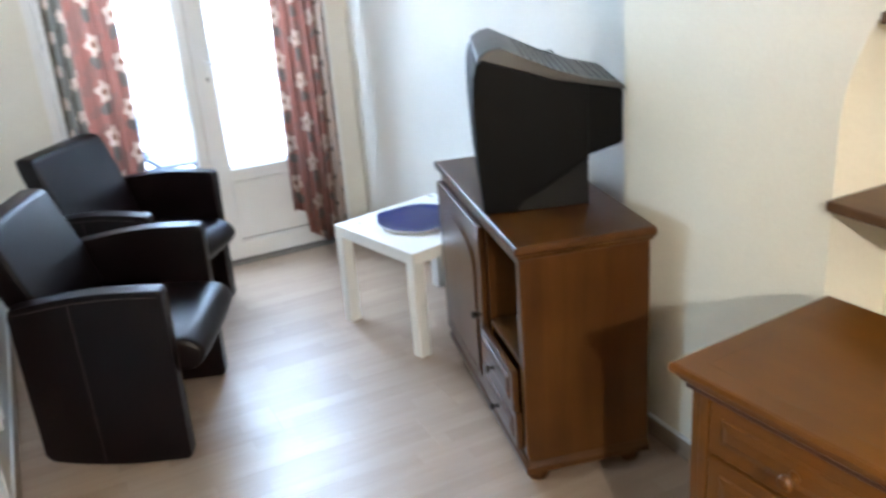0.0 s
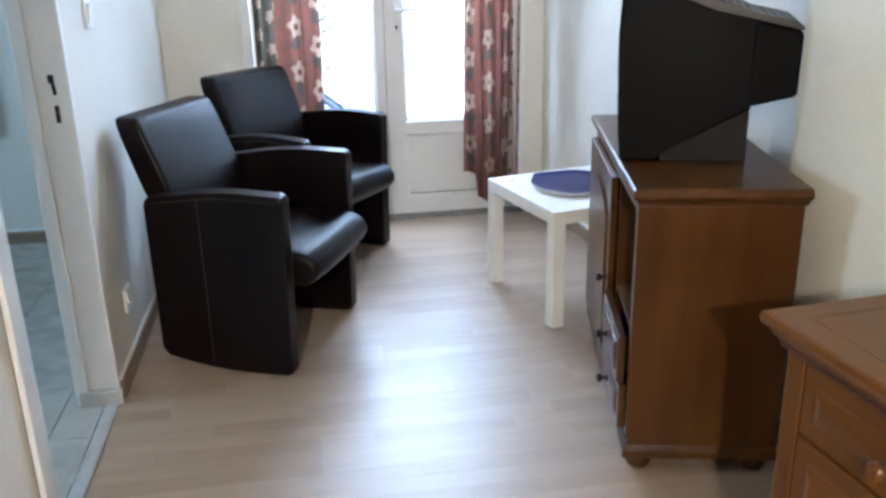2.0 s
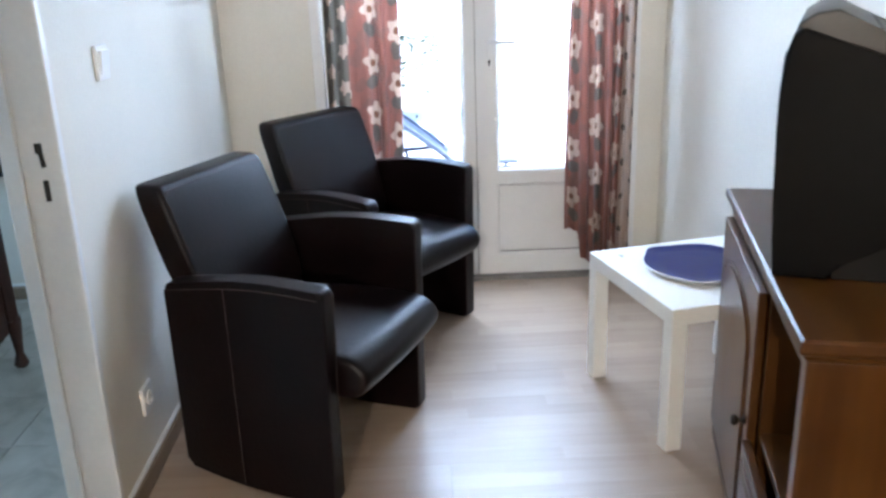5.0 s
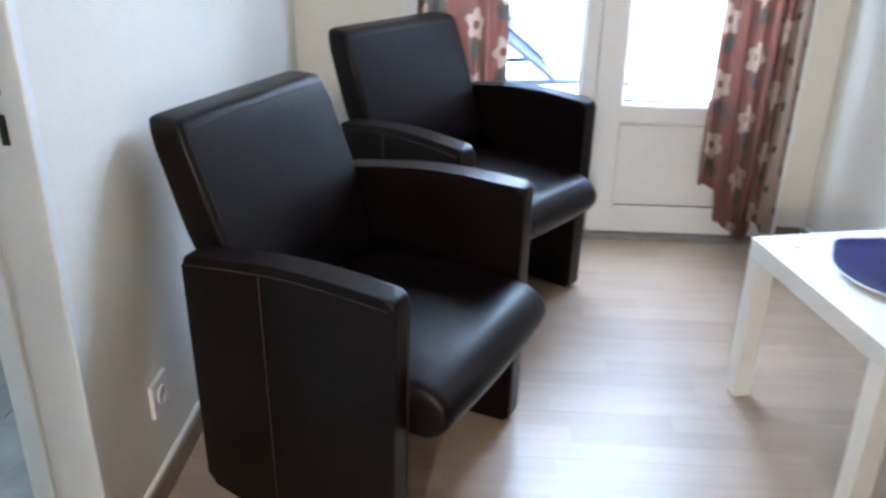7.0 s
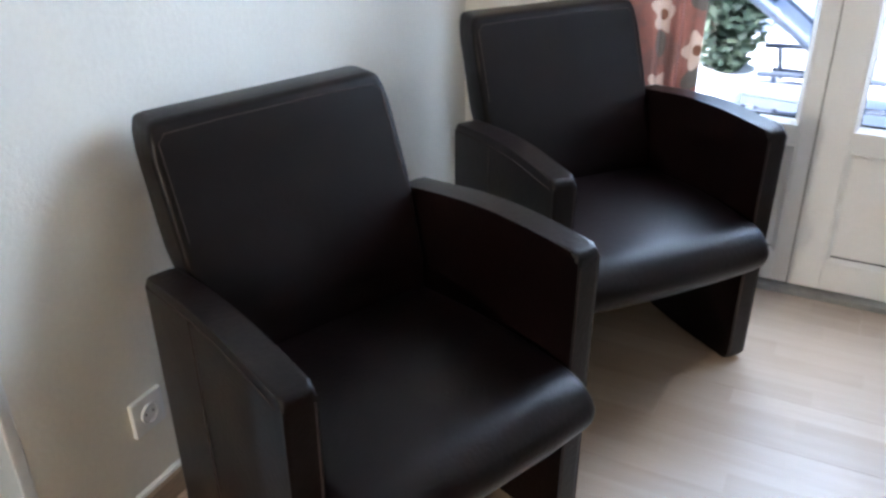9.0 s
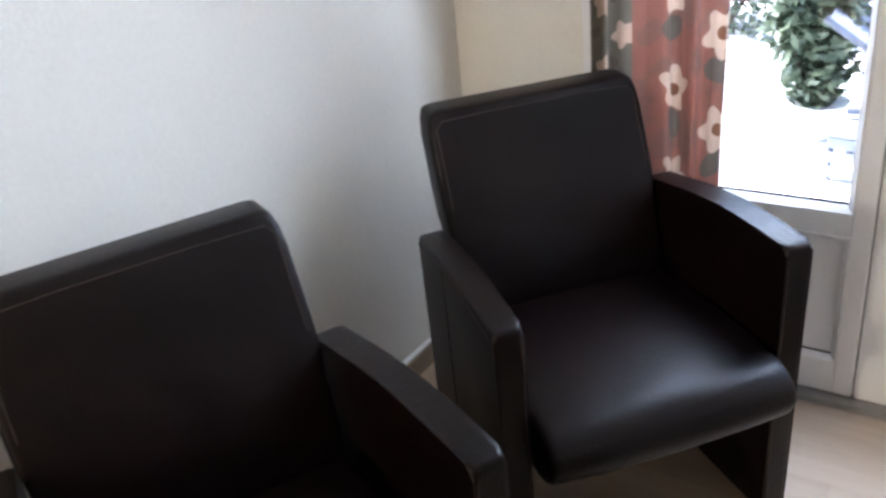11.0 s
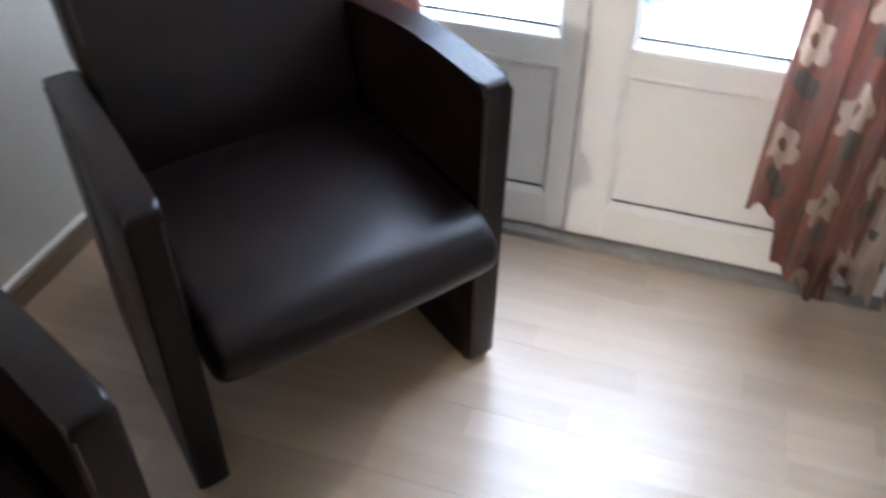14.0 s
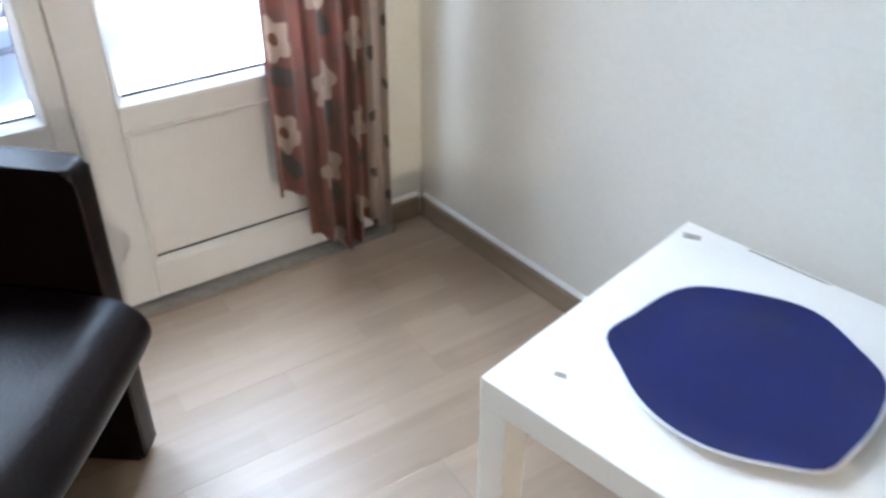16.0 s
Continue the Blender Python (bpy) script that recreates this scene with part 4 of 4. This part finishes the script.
# ---- bedroom ----
def bed():
    """Dark carved bed: footboard with turned spindles, side rail, mattress."""
    top = thing("bed", pose(-0.722, -0.725, 0, 0, 0, 68), "dark carved wooden bed with a spindle footboard", "bed")
    W = 1.25
    for x in (0.0, -W):
        prof = [(0.020, 0.0), (0.027, 0.012), (0.022, 0.03), (0.014, 0.055), (0.018, 0.10), (0.026, 0.16), (0.028, 0.20)]
        foot = part("foot", lathe(prof, 14, None, (x + (0.012 if x == 0 else -0.012), 0, 0)), DARKWOOD, top, "", True)
        part("post", boxed((x - 0.024, -0.022, 0.19), (x + 0.024, 0.022, 0.615), 0.008, 3), DARKWOOD, top, "", True)
        part("finial", lathe([(0.030, 0.612), (0.034, 0.625), (0.026, 0.640), (0.030, 0.655), (0.016, 0.672), (0.003, 0.676)], 14, None, (x, 0, 0)), DARKWOOD, top, "", True)
    n = 24
    crest = []
    for k in range(n + 1):
        s = k / n
        x = -0.024 - (W - 0.048) * s
        crest.append((x, 0.565 + 0.055 * math.sin(math.pi * s) + 0.018 * math.cos(4 * math.pi * s)))
    pts = crest + [(x, z - 0.060) for x, z in crest[::-1]]
    part("crest_rail", prism(pts, 1, -0.018, 0.018, 0.006, 2), DARKWOOD, top, "", True)
    low = [(-0.024 - (W - 0.048) * k / n, 0.165 - 0.10 * math.sin(math.pi * k / n) ** 0.6 - 0.016 * math.cos(6 * math.pi * k / n)) for k in range(n + 1)]
    part("lower_panel", prism([(-0.024, 0.345), (-W + 0.024, 0.345)] + low[::-1], 1, -0.012, 0.012, 0.003, 1), DARKWOOD, top, "", True)
    for k in range(1, 15):
        x = -W * k / 15
        z1 = 0.52 + 0.055 * math.sin(math.pi * k / 15) + 0.018 * math.cos(4 * math.pi * k / 15)
        h = z1 - 0.34
        prof = [(0.009, 0.34), (0.012, 0.34 + 0.1 * h), (0.007, 0.34 + 0.2 * h), (0.013, 0.34 + 0.5 * h), (0.007, 0.34 + 0.8 * h), (0.012, 0.34 + 0.9 * h), (0.009, z1)]
        part("spindle", lathe(prof, 10, None, (x, 0, 0)), DARKWOOD, top, "", True)
    for x in (-0.020, -W + 0.006):
        part("side_rail", boxed((x, 0.0225, 0.20), (x + 0.018, 1.60, 0.34), 0.004), DARKWOOD, top)
    part("headboard", boxed((-W, 1.58, 0.0), (0.0, 1.615, 0.80), 0.012, 3), DARKWOOD, top)
    part("mattress", boxed((-W + 0.03, 0.025, 0.26), (-0.03, 1.55, 0.43), 0.05, 4), BEDDING, top, "pale bedding", True)
    return top


bed()
curtain("bedroom_curtain", -1.82, -1.13, -0.07, 2.2, lambda s: 0.58, 5, 0.025, BEDCLOTH, False, "pale bedroom curtain with dark blue-green flowers", 0.0, 5)
curtain("bedroom_curtain", -1.10, -0.82, -0.07, 2.2, lambda s: 0.59, 3, 0.025, BEDCLOTH, True, "pale bedroom curtain with dark blue-green flowers", 0.0, 6)
bedroom_rail = thing("curtain_rail", pose(0, 0, 0), "plain white curtain rail above the bedroom window", "curtain rail")
part("rod", boxed((-1.90, -0.085, 2.20), (-0.75, -0.055, 2.225), 0.004), UPVC, bedroom_rail)
for x in (-1.85, -0.80):
    part("bracket", boxed((x - 0.01, -0.07, 2.205), (x + 0.01, 0.02, 2.235), 0.003), UPVC, bedroom_rail)
skirting("baseboard_bedroom", (-2.79, 0.02), (-0.16, 0.02), (0, -1))

# ---- outside ----
structure("ground", boxed((-60, 0.24, -0.30), (60, 120, -0.14)), CONCRETE, "pale sunlit garden ground to the horizon", "ground")
structure("garden_wall", boxed((-9, 7.0, -0.14), (10, 7.25, 1.15), 0.01), GARDEN_WALL, "low pale rendered garden wall", "wall")


def lounger(m):
    """Folding garden lounger: double side rails, pale sling seat and a raised back."""
    top = thing("garden_lounger", m, "folding garden lounger with a pale sling on the terrace", "lounger")
    for y in (0.0, 0.58):
        part("side_rail", tube([(-0.36, y, 0.25), (0.0, y, 0.26), (0.45, y, 0.25)], 0.015, 8), LOUNGER, top, "", True)
        part("lower_rail", tube([(-0.30, y, 0.12), (0.0, y, 0.11), (0.43, y, 0.12)], 0.016, 8), LOUNGER, top, "", True)
        part("back_rail", tube([(0.0, y, 0.27), (-0.22, y, 0.45), (-0.48, y, 0.64)], 0.015, 8), LOUNGER, top, "", True)
        for x in (-0.28, 0.36):
            part("leg", tube([(x, y, 0.25), (x + 0.04, y, 0.0)], 0.014, 8), LOUNGER, top, "", True)
    part("seat_sling", boxed((-0.02, 0.016, 0.256), (0.44, 0.564, 0.266), 0.004), SLING, top)
    bm = prism([(-0.012, 0.276), (-0.22, 0.446), (-0.47, 0.628), (-0.475, 0.618), (-0.225, 0.436), (-0.018, 0.266)], 1, 0.016, 0.564)
    part("back_sling", bm, SLING, top)
    return top


def crate(m, label):
    """A low slatted garden crate."""
    top = thing("garden_crate", m, label, "crate")
    for x in (0.0, 0.36):
        for y in (0.0, 0.24):
            part("post", boxed((x, y, 0), (x + 0.02, y + 0.02, 0.20), 0.002, 1), LOUNGER, top)
    for z in (0.02, 0.085, 0.15):
        part("slat", boxed((0, -0.012, z), (0.38, -0.0005, z + 0.045), 0.002, 1), SLING, top)
        part("slat", boxed((0, 0.2605, z), (0.38, 0.272, z + 0.045), 0.002, 1), SLING, top)
    part("lid", boxed((-0.01, -0.02, 0.2005), (0.39, 0.28, 0.212), 0.003), SLING, top)
    return top


crate(pose(0.66, 1.74, -0.14, 0, 0, -8), "dark slatted crate on the bright terrace")
lounger(pose(1.05, 1.95, -0.14, 0, 0, 4))


def shrub(m, height, spread, count, seed, label):
    """A shrub: forked stems and many small separate leaves in loose clumps."""
    rng = random.Random(seed)
    top = thing("shrub", m, label, "shrub")
    stems = bmesh.new()
    tips = []
    for k in range(9):
        a = rng.uniform(0, 2 * math.pi)
        r = spread * rng.uniform(0.25, 0.9)
        tip = Vector((r * math.cos(a), r * math.sin(a), height * rng.uniform(0.55, 1.0)))
        bend = tip * 0.5 + Vector((rng.uniform(-0.1, 0.1), rng.uniform(-0.1, 0.1), 0.1))
        tube([(0.02 * math.cos(a), 0.02 * math.sin(a), 0), bend, tip], 0.012, 5, stems)
        tips += [tip, bend, (tip + bend) / 2, bend * 0.45]
    part("stems", stems, BARK, top)
    verts, faces = [], []
    for _ in range(count):
        c = rng.choice(tips) + Vector((rng.gauss(0, 0.16 * spread), rng.gauss(0, 0.16 * spread), rng.gauss(0, 0.12 * height)))
        c.z = max(c.z, 0.03)
        u = Vector((rng.gauss(0, 1), rng.gauss(0, 1), rng.gauss(0, 0.6))).normalized()
        w = u.cross(Vector((rng.gauss(0, 1), rng.gauss(0, 1), rng.gauss(0, 1)))).normalized()
        l = rng.uniform(0.025, 0.05)
        n = len(verts)
        verts += [c - u * l, c + w * l * 0.45, c + u * l, c - w * l * 0.45]
        faces.append((n, n + 1, n + 2, n + 3))
    me = bpy.data.meshes.new("leaves")
    me.from_pydata([tuple(v) for v in verts], [], faces)
    me.materials.append(LEAF)
    ob = new("leaves", me)
    ob.parent = top
    tagged(ob, "", "", "", "stuff")
    return top


shrub(pose(-0.55, 4.3, -0.14), 1.9, 1.1, 5200, 1, "leafy green garden shrub beyond the terrace")
shrub(pose(0.15, 5.6, -0.14), 2.5, 1.2, 5200, 2, "leafy green garden shrub beyond the terrace")
pot = thing("plant_pot", pose(0.50, 2.28, -0.14), "white garden pot on the terrace", "plant pot")
part("wall", lathe([(0.10, 0.0), (0.14, 0.16), (0.15, 0.17), (0.13, 0.17), (0.12, 0.15)], 24), UPVC, pot, "", True)
shrub(pose(0.50, 2.28, 0.01), 0.66, 0.26, 5000, 7, "dense dark shrub growing in the white pot")

# ---- floor pieces ----
def boards():
    """Laminate boards laid across the room, joints staggered."""
    made = {}
    floor = tagged(new("floor"), "pale greyish oak laminate boards laid across the room", "floor", "", "structure")
    width, y, row = 0.193, 0.018, 0
    while y > -7.18:
        w = min(width, y + 7.2)
        starts = [0.0, 0.62, 0.31, 0.86, 0.17][row % 5]
        x, cut = 0.0, starts if starts > 0 else 1.285
        while x < 2.18:
            length = min(cut, 2.19 - x)
            key = (round(length, 3), round(w, 3))
            if key not in made:
                bm = bmesh.new()
                g = 0.0002
                lo, hi = (g, -w + g), (length - g, -g)
                c = 0.0003
                bottom = [(lo[0], lo[1], -0.0095), (hi[0], lo[1], -0.0095), (hi[0], hi[1], -0.0095), (lo[0], hi[1], -0.0095)]
                edge = [(p, q, -0.0003) for p, q, _ in bottom]
                face = [(lo[0] + c, lo[1] + c, 0), (hi[0] - c, lo[1] + c, 0), (hi[0] - c, hi[1] - c, 0), (lo[0] + c, hi[1] - c, 0)]
                loft([bottom, edge, face], bm)
                made[key] = mesh_of(bm, "board", LAMINATE)
            ob = new("board", made[key])
            ob.location = (x, y, 0)
            ob.parent = floor
            x += length
            cut = 1.285
        y -= width
        row += 1
    return floor


def tiles():
    """Bedroom floor tiles on a square grid with recessed joints."""
    floor = tagged(new("floor_bedroom"), "pale marbled ceramic floor tiles in the bedroom", "floor", "", "structure")
    size, joint = 0.333, 0.004
    bm = bmesh.new()
    a, b, c = joint / 2, size - joint / 2, 0.0012
    ring = lambda lo, hi, z: [(lo, lo, z), (hi, lo, z), (hi, hi, z), (lo, hi, z)]
    loft([ring(a, b, -0.0095), ring(a, b, -0.0012), ring(a + c, b - c, 0)], bm)
    me = mesh_of(bm, "tile", TILE)
    for i in range(8):
        for j in range(11):
            x, y = -0.170 - size * (i + 1), -1.970 + size * (j - 5)
            if y < -0.05 and x > -2.85:
                ob = new("tile", me)
                ob.location, ob.parent = (x, y, 0), floor
    half = bmesh.new()
    loft([[(a, a, z), (0.123, a, z), (0.123, b, z), (a, b, z)] for z in (-0.0095, -0.0012)] + [[(a + c, a + c, 0), (0.122, a + c, 0), (0.122, b - c, 0), (a + c, b - c, 0)]], half)
    me2 = mesh_of(half, "tile", TILE)
    for y in (-1.970, -2.303, -2.636):
        ob = new("tile", me2)
        ob.location, ob.parent = (-0.170, y, 0), floor
    return floor


boards()
tiles()
